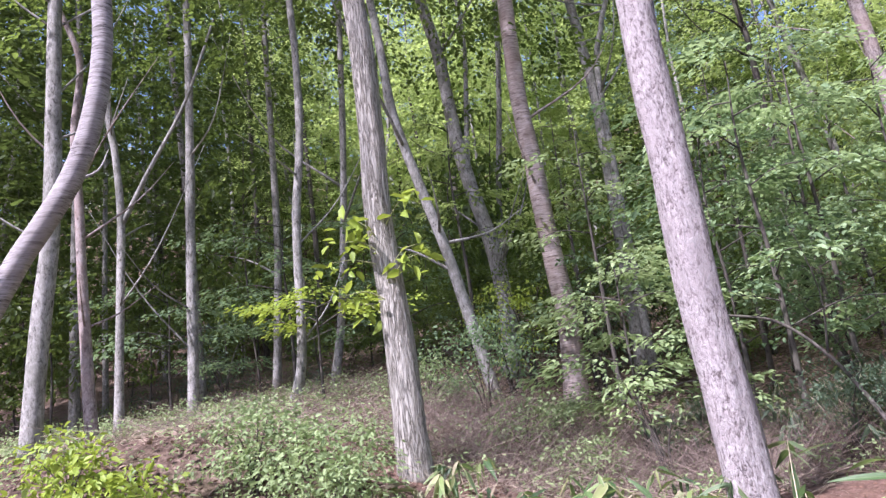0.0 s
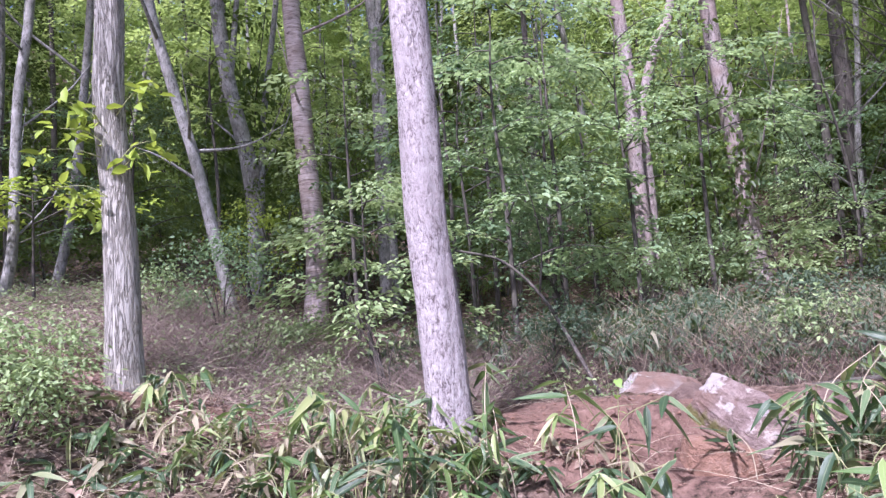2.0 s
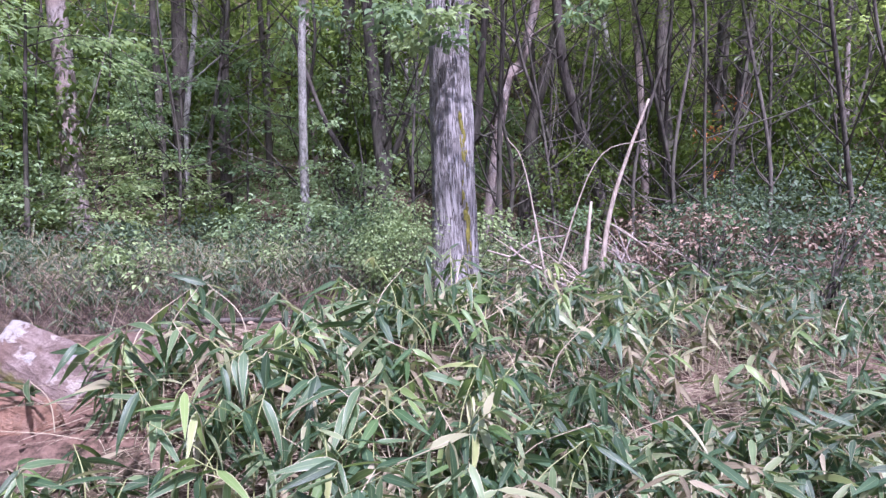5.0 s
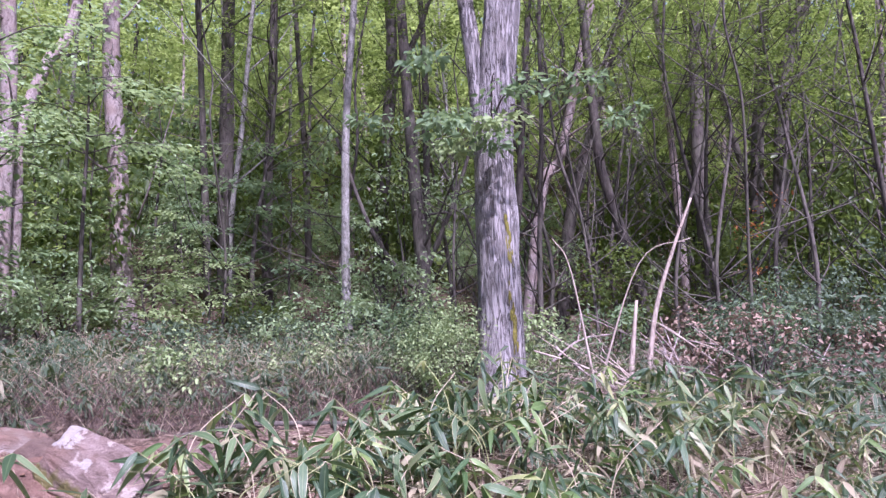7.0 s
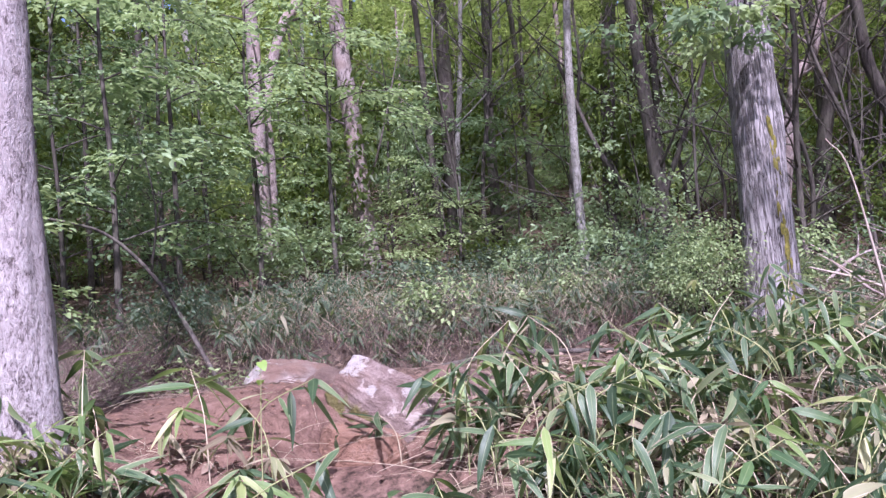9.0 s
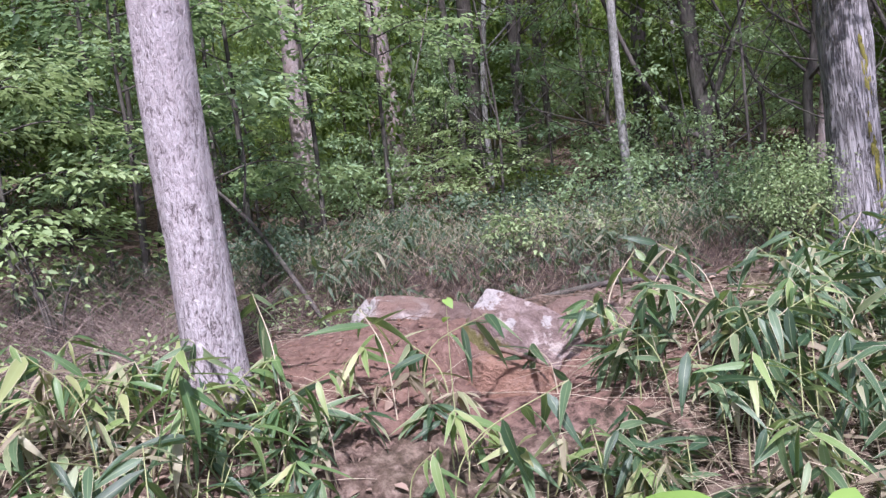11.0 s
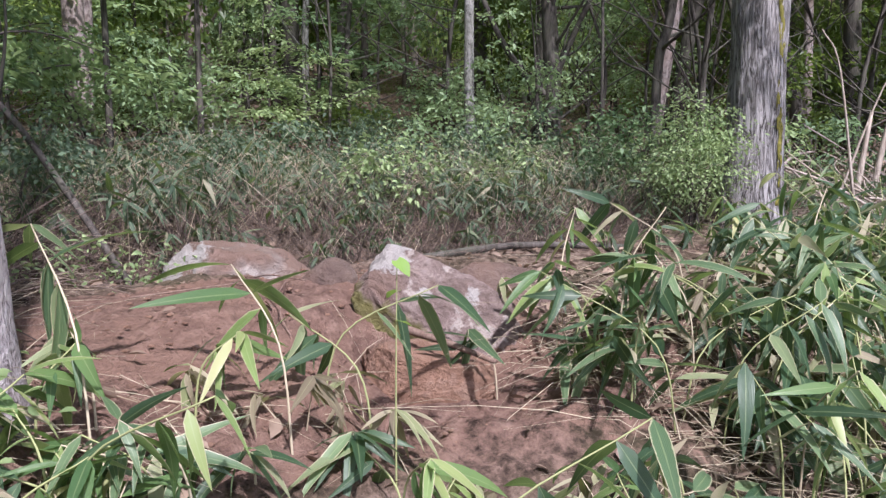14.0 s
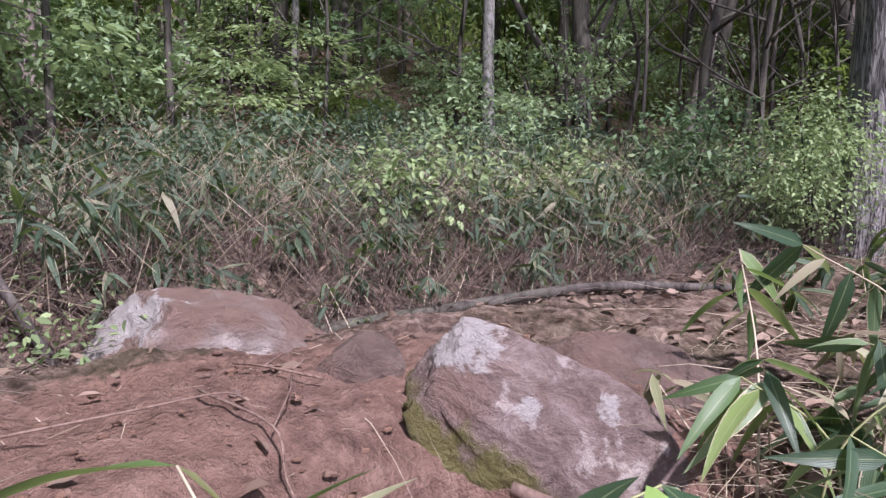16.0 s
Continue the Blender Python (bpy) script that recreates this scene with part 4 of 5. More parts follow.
def far_leaves():
    """Foliage on the hill flank behind, and low growth over the forest floor."""
    g = np.random.default_rng(5)
    n = 5200
    a, d = g.uniform(-1.2, 1.75, n), g.uniform(29, 52, n)
    x, y = d * np.sin(a), d * np.cos(a)
    z = ground_z(x, y) + g.uniform(0, 1, n) * np.where(d < 36, 18, 7)
    # Leaf copy by bearing: the hill's light and shade lie in its colour.
    for part_, mat, lab in (((np.abs(a - 0.65) < 0.45) | (np.abs(a + 0.36) < 0.26), LEAF_SUN_TONED, "dense foliage of the distant wood in sun-toned colour"), ((np.abs(a - 0.65) >= 0.45) & (np.abs(a + 0.36) >= 0.26), LEAF_SHADE_TONED, "dense foliage of the distant wood in shade-toned colour")):
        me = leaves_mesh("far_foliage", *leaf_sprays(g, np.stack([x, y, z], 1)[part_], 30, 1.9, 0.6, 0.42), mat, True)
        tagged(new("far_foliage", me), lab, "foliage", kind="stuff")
    n = 1500
    x, y = g.uniform(-16, 22, n), g.uniform(7.5, 28, n)
    keep = (y + 0.35 * np.maximum(x, -1) > 9.5) & ~((x < -1) & (y < 10) & (g.uniform(0, 1, n) > 0.25))
    x, y = x[keep], y[keep]
    z = ground_z(x, y) + g.uniform(0.05, 0.3, len(x))
    for mat, part_, lab in ((LEAF_DULL, slice(0, None, 2), "dull green low plants over the forest floor"), (LEAF_CANOPY, slice(1, None, 2), "deep green low plants over the forest floor")):
        c = np.stack([x, y, z], 1)[part_]
        me = leaves_mesh("low_plants", *leaf_sprays(g, c, 40, 0.36, 0.5, 0.052), mat, True)
        tagged(new("low_plants", me), lab, "low plants", kind="stuff")
    n = 1100
    x, y = g.uniform(-9, 1.2, n), g.uniform(4.2, 9, n)
    keep = np.array([not on_clay(p, q) and clear_of_walk(p, q, 0.6) and g.uniform() < (0.35 if -1.5 < p and q < 6.2 else 0.8) for p, q in zip(x, y)])
    x, y = x[keep], y[keep]
    c = np.stack([x, y, ground_z(x, y) + g.uniform(0.02, 0.2, len(x))], 1)
    me = leaves_mesh("weeds", *leaf_sprays(g, c, 20, 0.20, 0.6, 0.042), LEAF_PALE)
    tagged(new("weeds", me), "small green weeds among litter", "weeds", kind="stuff")


SAPLINGS = [cluster_mesh("foliage", 500 + k, [LEAF_CANOPY, LEAF_SUN_TONED, LEAF_MAPLE][k % 3], 30, 30, (0.9, 0.9, 1.3), 0.38, 0.13)[0] for k in range(6)]


def thicket():
    """Saplings that close the wood between the trunks further back; foliage meshes are shared."""
    g = np.random.default_rng(6)
    for k in range(190):
        a, d = g.uniform(-0.95, 1.6), g.uniform(13, 30)
        x, y = d * math.sin(a), d * math.cos(a)
        root = thing("sapling", x, y, float(ground_z(x, y)), "leafy sapling in the dim wood", "sapling", "saplings far back in the wood")
        h = g.uniform(1.6, 5.5)
        # Canopy-toned copies only to the sides, where shade is put into the colour.
        ob = child("foliage", SAPLINGS[int(g.integers(0, 6)) if -0.5 < x and a < 0.9 else int(g.integers(0, 2)) * 3], root)
        ob.matrix_basis = pose(0, 0, h * 0.62, 0, 0, g.uniform(0, 360)) @ Matrix.Diagonal((1, 1, 0.28 * h + 0.2, 1))
        child("stem", tube_mesh("stem", smooth_line([(0, 0, -0.1), (g.normal() * 0.1, g.normal() * 0.1, h * 0.5), (g.normal() * 0.25, g.normal() * 0.25, h)], 4), np.linspace(0.025, 0.006, 9), 5, BARK_DARK), root)


far_wood()
undergrowth()


# ---- bank: stones, clay, sticks ----
def stone(name, label, x, y, z, size, material, seed, cuts=5, turn=0.0, tilt=(0, 0), category="stone", cut_at=0.72, faces=()):
    """A stone: a ball pared by flat cuts and broken faces, roughened, longest along its own x."""
    bm = bmesh.new()
    bmesh.ops.create_icosphere(bm, subdivisions=6 if size[0] > 0.2 else 3, radius=1)
    g = np.random.default_rng(seed)
    planes = [(Vector(n).normalized(), d) for n, d in faces]
    planes += [(Vector(unit(g.normal(size=3))), g.uniform(cut_at, cut_at + 0.22)) for _ in range(cuts)]
    for v in bm.verts:
        p = v.co * 1.0 + Vector((seed, 0, 0))
        rough = 0.07 * noise.noise(p * 1.6) + 0.05 * noise.noise(p * 4) + 0.035 * noise.noise(p * 9) + 0.016 * noise.noise(p * 24)
        for n, d in planes:
            over = v.co.dot(n) - d
            if over > 0:
                v.co -= n * over * 0.97
        v.co *= 1 + rough
        v.co = Vector((v.co.x * size[0], v.co.y * size[1], v.co.z * size[2]))
    me = bpy.data.meshes.new(name)
    bm.to_mesh(me)
    bm.free()
    for p in me.polygons:
        p.use_smooth = True
    me.materials.append(material)
    ob = new(name, me)
    ob.matrix_world = pose(x, y, z, tilt[0], tilt[1], turn)
    return tagged(ob, label, category, "stones on the bank")


stone("boulder", "pale flat-topped boulder half buried in red clay", 1.42, 6.44, 0.69, (0.50, 0.32, 0.28), STONE_PALE, 3, 3, -42, (0, 5), faces=[((0.05, 0, 1), 0.78), ((-1, -0.5, 0.5), 0.74), ((0.4, -1, 0.5), 0.7), ((1, 0, 0.8), 0.72)])
stone("boulder", "cracked grey boulder with moss along its foot", 1.76, 5.22, 0.625, (0.54, 0.28, 0.31), STONE_MOSSY, 8, 3, -45, (0, 24), faces=[((0, -0.85, 0.62), 0.60), ((-1, 0, 0.15), 0.78), ((0.1, 0.3, 1), 0.72), ((0.75, -0.2, 0.7), 0.76), ((-0.3, -1, -0.1), 0.72)])
stone("boulder", "clay-stained brown boulder behind the mossy one", 2.31, 5.22, 0.57, (0.45, 0.23, 0.25), STONE_CLAY, 12, 4, -45, (0, 22), faces=[((0, -0.6, 0.8), 0.66)])
stone("clay_clod", "fallen clod of red clay below the mossy boulder", 1.43, 5.00, 0.45, (0.30, 0.18, 0.20), CLAY_LUMP, 15, 3, -45, (8, 6), category="clay clod", faces=[((0, -1, 0.25), 0.62), ((0.1, 0, 1), 0.74), ((-1, -0.2, 0.1), 0.8)])
stone("clay_clod", "round clay-covered stone beside the boulder", 1.47, 5.70, 0.78, (0.15, 0.13, 0.14), STONE_CLAY, 16, 4, 0, category="clay clod")
g = np.random.default_rng(21)
for k in range(5):
    x, y = g.normal(0.8, 0.75), g.normal(5.1, 0.4)
    r = g.uniform(0.006, 0.016)
    stone("pebble", "small pale stone lying on red clay", x, y, float(ground_z(x, y)) + r * 0.3, (r * 1.3, r, r * 0.7), [STONE_PALE, CLAY_LUMP][k % 2], 50 + k, 4, g.uniform(0, 360), category="pebble")


def stick(label, pts, radius, material=DEAD_WOOD, name="stick", forks=(), sides=8):
    """A fallen stick through points (east, north, height above the ground)."""
    p = [(x, y, float(ground_z(x, y)) + h) for x, y, h in pts]
    o = Vector(p[0])
    line = smooth_line(np.array(p) - np.array(p[0]), 6)
    ob = new(name, tube_mesh(name, line, radius * np.linspace(1, 0.55, len(line)), sides, material, 0.2, o.x * 9))
    ob.location = o
    for f in forks:
        q = np.array([(x, y, float(ground_z(x, y)) + h) for x, y, h in f]) - np.array(p[0])
        child("twig", tube_mesh("twig", smooth_line(q, 4), np.linspace(radius * 0.6, 0.0015, 4 * (len(q) - 1) + 1), 5, material), ob)
    return tagged(ob, label, "stick", "fallen sticks")


stick("brown broken stick lying on the clay clod", [(1.38, 5.05, 0.355), (1.45, 4.87, 0.262), (1.52, 4.68, 0.217)], 0.017, STICK_BROWN)
stick("thin root exposed on the clay", [(0.98, 5.72, 0.03), (1.02, 5.45, 0.045), (0.96, 5.3, 0.03), (0.93, 5.1, 0.015)], 0.004, STICK_BROWN, forks=[[(1.02, 5.45, 0.04), (1.14, 5.56, 0.05), (1.22, 5.68, 0.03)]])
stick("forked twig lying on the clay", [(1.28, 5.62, 0.03), (1.2, 5.78, 0.04), (1.22, 5.98, 0.02)], 0.0045, STICK_BROWN, forks=[[(1.2, 5.78, 0.04), (1.32, 5.86, 0.05), (1.42, 5.9, 0.04)], [(1.24, 5.7, 0.04), (1.3, 5.72, 0.06)]])
stick("thin dry stalk lying on the clay", [(0.55, 5.75, 0.03), (0.78, 5.68, 0.035), (1.0, 5.64, 0.04), (1.04, 5.58, 0.03)], 0.0035, STICK_BROWN)
stick("mossy fallen log behind the boulders", [(1.9, 6.72, 0.03), (2.5, 6.35, 0.05), (3.1, 5.95, 0.04), (3.7, 5.5, 0.03)], 0.032, BARK_DARK, "fallen_log", sides=12)
stick("slanting grey sapling fallen against the bank", [(1.05, 6.9, 0.0), (0.78, 7.25, 0.45), (0.55, 7.5, 0.8), (0.2, 7.6, 1.15), (-0.25, 7.65, 1.3)], 0.022, BARK_DARK, "fallen_branch", forks=[[(0.55, 7.5, 0.8), (0.6, 7.45, 1.4), (0.45, 7.5, 2.2)]])
for k in range(26):
    a, L = g.uniform(0, 3.14), g.uniform(0.6, 2.0)
    x, y = g.normal(7.6, 1.1), g.normal(4.9, 0.55)
    dx, dy = math.cos(a) * L / 2, math.sin(a) * L / 2 * 0.6
    h = g.uniform(0.1, 0.55)
    stick("bleached dead branch in the brush heap", [(x - dx, y - dy, h * 0.4), (x, y, h), (x + dx, y + dy, h + g.uniform(-0.05, 0.35))], g.uniform(0.008, 0.018), [DEAD_WOOD, BARK_PINK][k % 2], "dead_branch",
          forks=[[(x, y, h), (x + dx * 0.4, y + dy * 0.4 + 0.15, h + 0.2), (x + dx * 0.7, y + 0.35, h + 0.3)]], sides=6)

# moss streak on the furrowed trunk
mz = float(ground_z(5.36, 5.40))
trunk_moss = [o for o in bpy.data.objects if o.name.startswith("tree") and abs(o.location.x - 5.36) < 1e-3 and abs(o.location.y - 5.40) < 1e-3][0]


def moss_streak(root, radius, face, z0, z1, width):
    """Ragged cushions of moss, one above the other, that follow the trunk's face."""
    g = np.random.default_rng(9)
    V, F, at = [], [], 0
    for k in range(46):
        u = g.uniform()
        a0, zc = radians(face) + width * (0.5 - u) * 0.5 + g.normal() * width * 0.30, z0 + (z1 - z0) * u
        ra, rz = g.uniform(0.03, 0.10), g.uniform(0.02, 0.085)
        n, m = 5, 12
        for i in range(n):
            for j in range(m):
                f, w = i / (n - 1), j / m * 6.2832
                k2 = 1 + 0.35 * noise.noise(Vector((w, k * 3.3, 1)))
                a, z = a0 + math.cos(w) * ra * f * k2, zc + math.sin(w) * rz * f * k2
                rr = radius * (1.12 - 0.045 * z) + 0.009 * (1 - f * f) - 0.003 + 0.004 * noise.noise(Vector((a * 30, 2, z * 40)))
                V.append((math.cos(a) * rr + 0.01, math.sin(a) * rr - 0.01, z))
        for i in range(n - 1):
            for j in range(m):
                p, q = at + i * m + j, at + i * m + (j + 1) % m
                F.append((p, q, q + m, p + m))
        at += n * m
    tagged(child("moss", mesh_from("moss", V, F, MOSS, True), root), "ragged streak of yellow-green moss", kind="stuff")


lg = np.random.default_rng(90)
pale_trunk = [o for o in bpy.data.objects if o.name.startswith("tree") and abs(o.location.x + 2.62) < 1e-3 and abs(o.location.y - 5.42) < 1e-3][0]
for k in range(9):
    side = (-1, -1, 1)[k % 3]
    tip = np.array((side * lg.uniform(0.15, 0.55), -lg.uniform(0.05, 0.4), lg.uniform(1.5, 2.4)))
    root = np.array((0.0, -0.09, tip[2] - lg.uniform(0.05, 0.3)))
    child("twig", tube_mesh("twig", smooth_line([root, (root + tip) / 2 + (0, 0, 0.06), tip], 4), np.linspace(0.006, 0.002, 9), 5, STEM_GREEN), pale_trunk)
    c = np.stack([root + (tip - root) * f for f in (0.45, 0.75, 1.0)])
    spray = child("leaf_spray", leaves_mesh("leaf_spray", *leaf_sprays(lg, c, 4, 0.14, 0.4, 0.13), LEAF_YELLOW), pale_trunk)
    tagged(spray, "spray of large yellow-green leaves", kind="stuff")
for k in range(12):
    me, _ = cluster_mesh("leaf_spray", 150 + k, LEAF_SHRUB if k % 3 else LEAF_PALE, 5, 18, (0.22, 0.2, 0.07), 0.2, 0.085, 0.3)
    lb = child("leaf_spray", me, trunk_moss)
    tagged(lb, "leafy side spray", kind="stuff")
    lb.location = (-0.45 + 0.55 * lg.normal(), -0.55 + 0.45 * lg.normal() , 2.75 + 0.16 * lg.normal())
for k in range(4):
    e = np.array((-0.9 + 0.5 * k, -0.9 + 0.18 * k, 2.85 - 0.06 * k))
    child("branch", tube_mesh("branch", smooth_line([(0, 0, 2.7 + 0.1 * k), tuple(e * (0.5, 0.5, 0) + (0, 0, 2.95)), tuple(e)], 5), np.linspace(0.013, 0.003, 11), 5, BARK_DARK), trunk_moss)
moss_streak(trunk_moss, 0.203, -106, 0.25, 1.95, 0.26)


# ---- bamboo grass ----
def sasa_leaf(seed):
    """One bamboo-grass leaf along +x: pointed, folded, arched and slightly twisted; a metre long before scaling."""
    g = np.random.default_rng(seed)
    n = 8
    v, uv = [], []
    wide = g.uniform(0.072, 0.102)
    droop, twist = g.uniform(-0.05, 0.26), g.uniform(-0.8, 0.8)
    for k in range(n):
        u = k / (n - 1)
        w = wide * (math.sin(math.pi * u ** 0.62) ** 0.8) * (1 - 0.35 * u) + 0.002
        x = u * (1 - 0.25 * droop * u)
        z = 0.05 * math.sin(u * 2.2) - droop * u * u
        c, s = math.cos(twist * u), math.sin(twist * u)
        for j, q in enumerate((-1, 0, 1)):
            yy, zz = q * w, 0.22 * abs(q) * w
            v.append((x, yy * c - zz * s, z + yy * s + zz * c))
            uv.append((0.5 + 0.5 * q, u))
    f = []
    for k in range(n - 1):
        for j in range(2):
            a = k * 3 + j
            f.append((a, a + 3, a + 4, a + 1))
    return np.array(v), np.array(f), np.array(uv)


SASA = [sasa_leaf(300 + k) for k in range(7)]  # seven leaf shapes
SASA_MESH = [mesh_from("leaf", v, f, LEAF_SASA, True, uv) for v, f, uv in SASA]
SASA_SUN_TONED_MESH = [mesh_from("leaf", v, f, LEAF_SASA_SUN_TONED, True, uv) for v, f, uv in SASA]


def sasa_shape(g, height):
    """Culm line and leaf poses (place, heading, pitch, roll, length, kind) of one plant."""
    lean = g.uniform(0, 6.28)
    out = g.uniform(0.2, 0.95) * height
    top = np.array((math.cos(lean) * out, math.sin(lean) * out, height * g.uniform(0.75, 1.0)))
    line = smooth_line([(0, 0, -0.06), tuple(top * (0.2, 0.2, 0.6)), tuple(top)], 5)
    leaves = []
    n = int(g.integers(6, 11))
    for k in range(n):
        i = len(line) - 1 - int(k * 4 / n)
        head = math.degrees(lean) + (k % 2 * 2 - 1) * g.uniform(5, 110) + g.normal() * 15
        leaves.append((line[i], head, g.normal(-36, 27), g.normal(0, 32), g.uniform(0.17, 0.37), int(g.integers(0, 7))))
    return line, leaves


def sasa_plant(x, y, height, seed, lab, size=1.0, meshes=SASA_MESH):
    g = np.random.default_rng(seed)
    line, leaves = sasa_shape(g, height)
    root = new("bamboo_grass", tube_mesh("culm", line, np.linspace(0.0045, 0.002, len(line)), 5, STEM_GREEN if seed % 3 else STEM_STRAW))
    root.location = (x, y, float(ground_z(x, y)))
    tagged(root, lab, "bamboo grass", "bamboo grass on the bank")
    for p, head, pitch, roll, L, k in leaves:
        ob = child("leaf", meshes[k], root)
        ob.matrix_basis = pose(*p, roll, -pitch, head) @ Matrix.Scale(L * size, 4)


def clear_of_walk(x, y, gap):
    """Whether a place keeps off the trodden line up to the bank."""
    for ax, ay, bx, by in ((-0.9, 1.8, -0.46, 3.1), (-0.46, 3.1, 0.15, 4.05), (0.15, 4.05, 0.4, 4.4), (0, 0, 0.45, 0.3), (0.2, 0.5, -0.9, 1.8)):
        t = max(0, min(1, ((x - ax) * (bx - ax) + (y - ay) * (by - ay)) / ((bx - ax) ** 2 + (by - ay) ** 2)))
        if math.hypot(x - ax - t * (bx - ax), y - ay - t * (by - ay)) < gap:
            return False
    return True


def on_clay(x, y):
    return ((x - 1.15) / 1.45) ** 2 + ((y - 5.6) / 0.85) ** 2 < 1 or math.hypot(x - 1.25, y - 4.45) < 0.40 or math.hypot(x - 1.32, y - 4.8) < 0.36


def plant_sasa():
    g = np.random.default_rng(17)
    n = 0
    zones = (  # west-east range, band of the slope, number, heights
        (1.75, 4.3, 3.3, 4.9, 78, 0.4, 0.8),
        (3.2, 6.5, 3.4, 5.6, 54, 0.4, 0.75),
        (-1.5, 1.3, 2.95, 4.35, 44, 0.15, 0.38),
        (-1.2, 0.5, 4.0, 4.9, 20, 0.15, 0.35),
        (-0.75, 0.35, 3.75, 4.35, 16, 0.3, 0.45),
        (-2.6, -0.5, 3.9, 5.1, 22, 0.2, 0.4),
        (-2.4, 0.1, 4.4, 5.5, 16, 0.2, 0.38),
        (0.6, 1.7, 3.0, 4.0, 20, 0.2, 0.35),
        (-0.7, 0.2, 4.15, 4.62, 9, 0.22, 0.36),
        (1.9, 3.0, 2.9, 3.9, 34, 0.35, 0.65),
    )
    for x0, x1, s0, s1, count, h0, h1 in zones:
        k = 0
        while k < count:
            x, s = g.uniform(x0, x1), g.uniform(s0, s1)
            y = s - 0.35 * max(x - 1.5, -0.5)
            k += 1
            if on_clay(x, y) or not clear_of_walk(x, y, 0.62 if h1 > 0.5 else 0.12):
                continue
            n += 1
            # Part of the plants, more in the west, get leaves coloured as sunlit.
            sasa_plant(x, y, g.uniform(h0, h1), 1000 + n, "bamboo grass with broad drooping green leaves" if h1 > 0.5 else "low bamboo grass with yellowing leaf edges", 0.72 if x > 3.4 or x < 0.6 else 0.87, SASA_SUN_TONED_MESH if n % 5 < (3 if x < 1.3 else 1) else SASA_MESH)


def sasa_patch(label, count, x0, x1, s0, s1, h0, h1, seed, size=1.0, clay_ok=False, material=LEAF_SASA):
    """Bamboo grass too dense to count: culms and leaves joined."""
    g = np.random.default_rng(seed)
    V, F, UV, base, way, length = [], [], [], [], [], []
    at = 0
    for _ in range(count):
        x, s = g.uniform(x0, x1), g.uniform(s0, s1)
        y = s - 0.35 * max(x - 1.5, -0.5)
        if not clay_ok and on_clay(x, y) or not clear_of_walk(x, y, 0.62 if h1 > 0.5 else 0.12):
            continue
        clump = noise.noise(Vector((x * 1.3, y * 1.3, seed)))
        if clump < -0.12 + 0.25 * g.normal():
            continue
        o = np.array((x, y, float(ground_z(x, y))))
        line, leaves = sasa_shape(g, g.uniform(h0, h1) * (0.85 + 0.7 * clump))
        base.append(o + line[0])
        way.append(line[-1] - line[0])
        length.append(np.linalg.norm(line[-1] - line[0]))
        for p, head, pitch, roll, L, k in leaves:
            v, f, uv = SASA[k]
            m = np.array(pose(0, 0, 0, roll, -pitch, head).to_3x3())
            V.append(v @ m.T * L * size + p + o)
            F.append(f + at)
            UV.append(uv)
            at += len(v)
    ob = new("bamboo_grass_patch", mesh_from("bamboo_grass_patch", np.concatenate(V), np.concatenate(F), material, True, np.concatenate(UV)))
    tagged(ob, label, "bamboo grass", kind="stuff")
    base, way, length = np.array(base), np.array(way), np.array(length)
    culms = new("culms", stems_mesh("culms", base, way, length, np.zeros_like(way), np.full(len(base), 0.004), STEM_STRAW))
    culms.parent = ob


far_leaves()
thicket()
plant_sasa()
sasa_plant(0.78, 4.78, 0.42, 2002, "bamboo grass leaning over the trodden clay")
sasa_plant(0.86, 4.60, 0.40, 2003, "bamboo grass leaning over the trodden clay")
sasa_plant(-0.10, 5.22, 0.36, 2004, "bamboo grass beside the scaly trunk")
for k, (x, y, h) in enumerate(((0.02, 4.62, 0.75), (-0.45, 4.36, 0.72), (-0.62, 4.05, 0.6), (0.56, 4.60, 0.68), (0.46, 3.92, 0.72), (-0.75, 4.5, 0.7))):
    sasa_plant(x, y, h, 2010 + k, "tall bamboo grass leaning over the trodden ground", 1.0, SASA_SUN_TONED_MESH if k % 2 else SASA_MESH)
sasa_plant(1.60, 4.74, 0.36, 2001, "wilted bamboo grass with pale bluish leaves beside the stick")
# Patches behind the bank and in the brush carry their shade as leaf colour.
sasa_patch("thick fine-leaved bamboo grass behind the red clay bank", 2000, 1.2, 8.5, 7.0, 10.2, 0.2, 0.5, 31, 0.48, material=LEAF_SASA_SHADE_TONED)
sasa_patch("low fine-leaved bamboo grass along the thicket's foot", 900, 1.2, 8.0, 6.7, 8.3, 0.1, 0.35, 37, 0.42, material=LEAF_SASA_SHADE_TONED)
sasa_patch("fine-leaved bamboo grass among the trunks", 420, -1.2, 2.2, 7.0, 9.2, 0.2, 0.6, 32, 0.6, material=LEAF_SASA_SHADE_TONED)
sasa_patch("pressed-down bamboo grass beside the brush", 190, 3.6, 8.5, 3.4, 5.9, 0.2, 0.5, 33, 0.9)
sasa_patch("dense bamboo grass on the front of the bank", 110, 1.8, 4.2, 3.2, 5.0, 0.15, 0.45, 34)
sasa_patch("low bamboo grass in the brush", 480, 3.4, 9.5, 2.8, 6.2, 0.12, 0.42, 36, 0.7, material=LEAF_SASA_SHADE_TONED)
sasa_patch("bluish-green bamboo grass on the level ground", 620, 2.7, 8.0, 1.4, 3.6, 0.15, 0.42, 38, 0.9)
sasa_patch("dead straw-coloured bamboo grass on the bank", 420, -3.0, 1.4, 2.7, 5.0, 0.08, 0.3, 39, 0.6, material=LEAF_SASA_DRY)
sasa_patch("dead straw-coloured bamboo grass under the green", 420, 1.6, 6.5, 2.6, 5.2, 0.1, 0.4, 40, 0.7, material=LEAF_SASA_DRY)
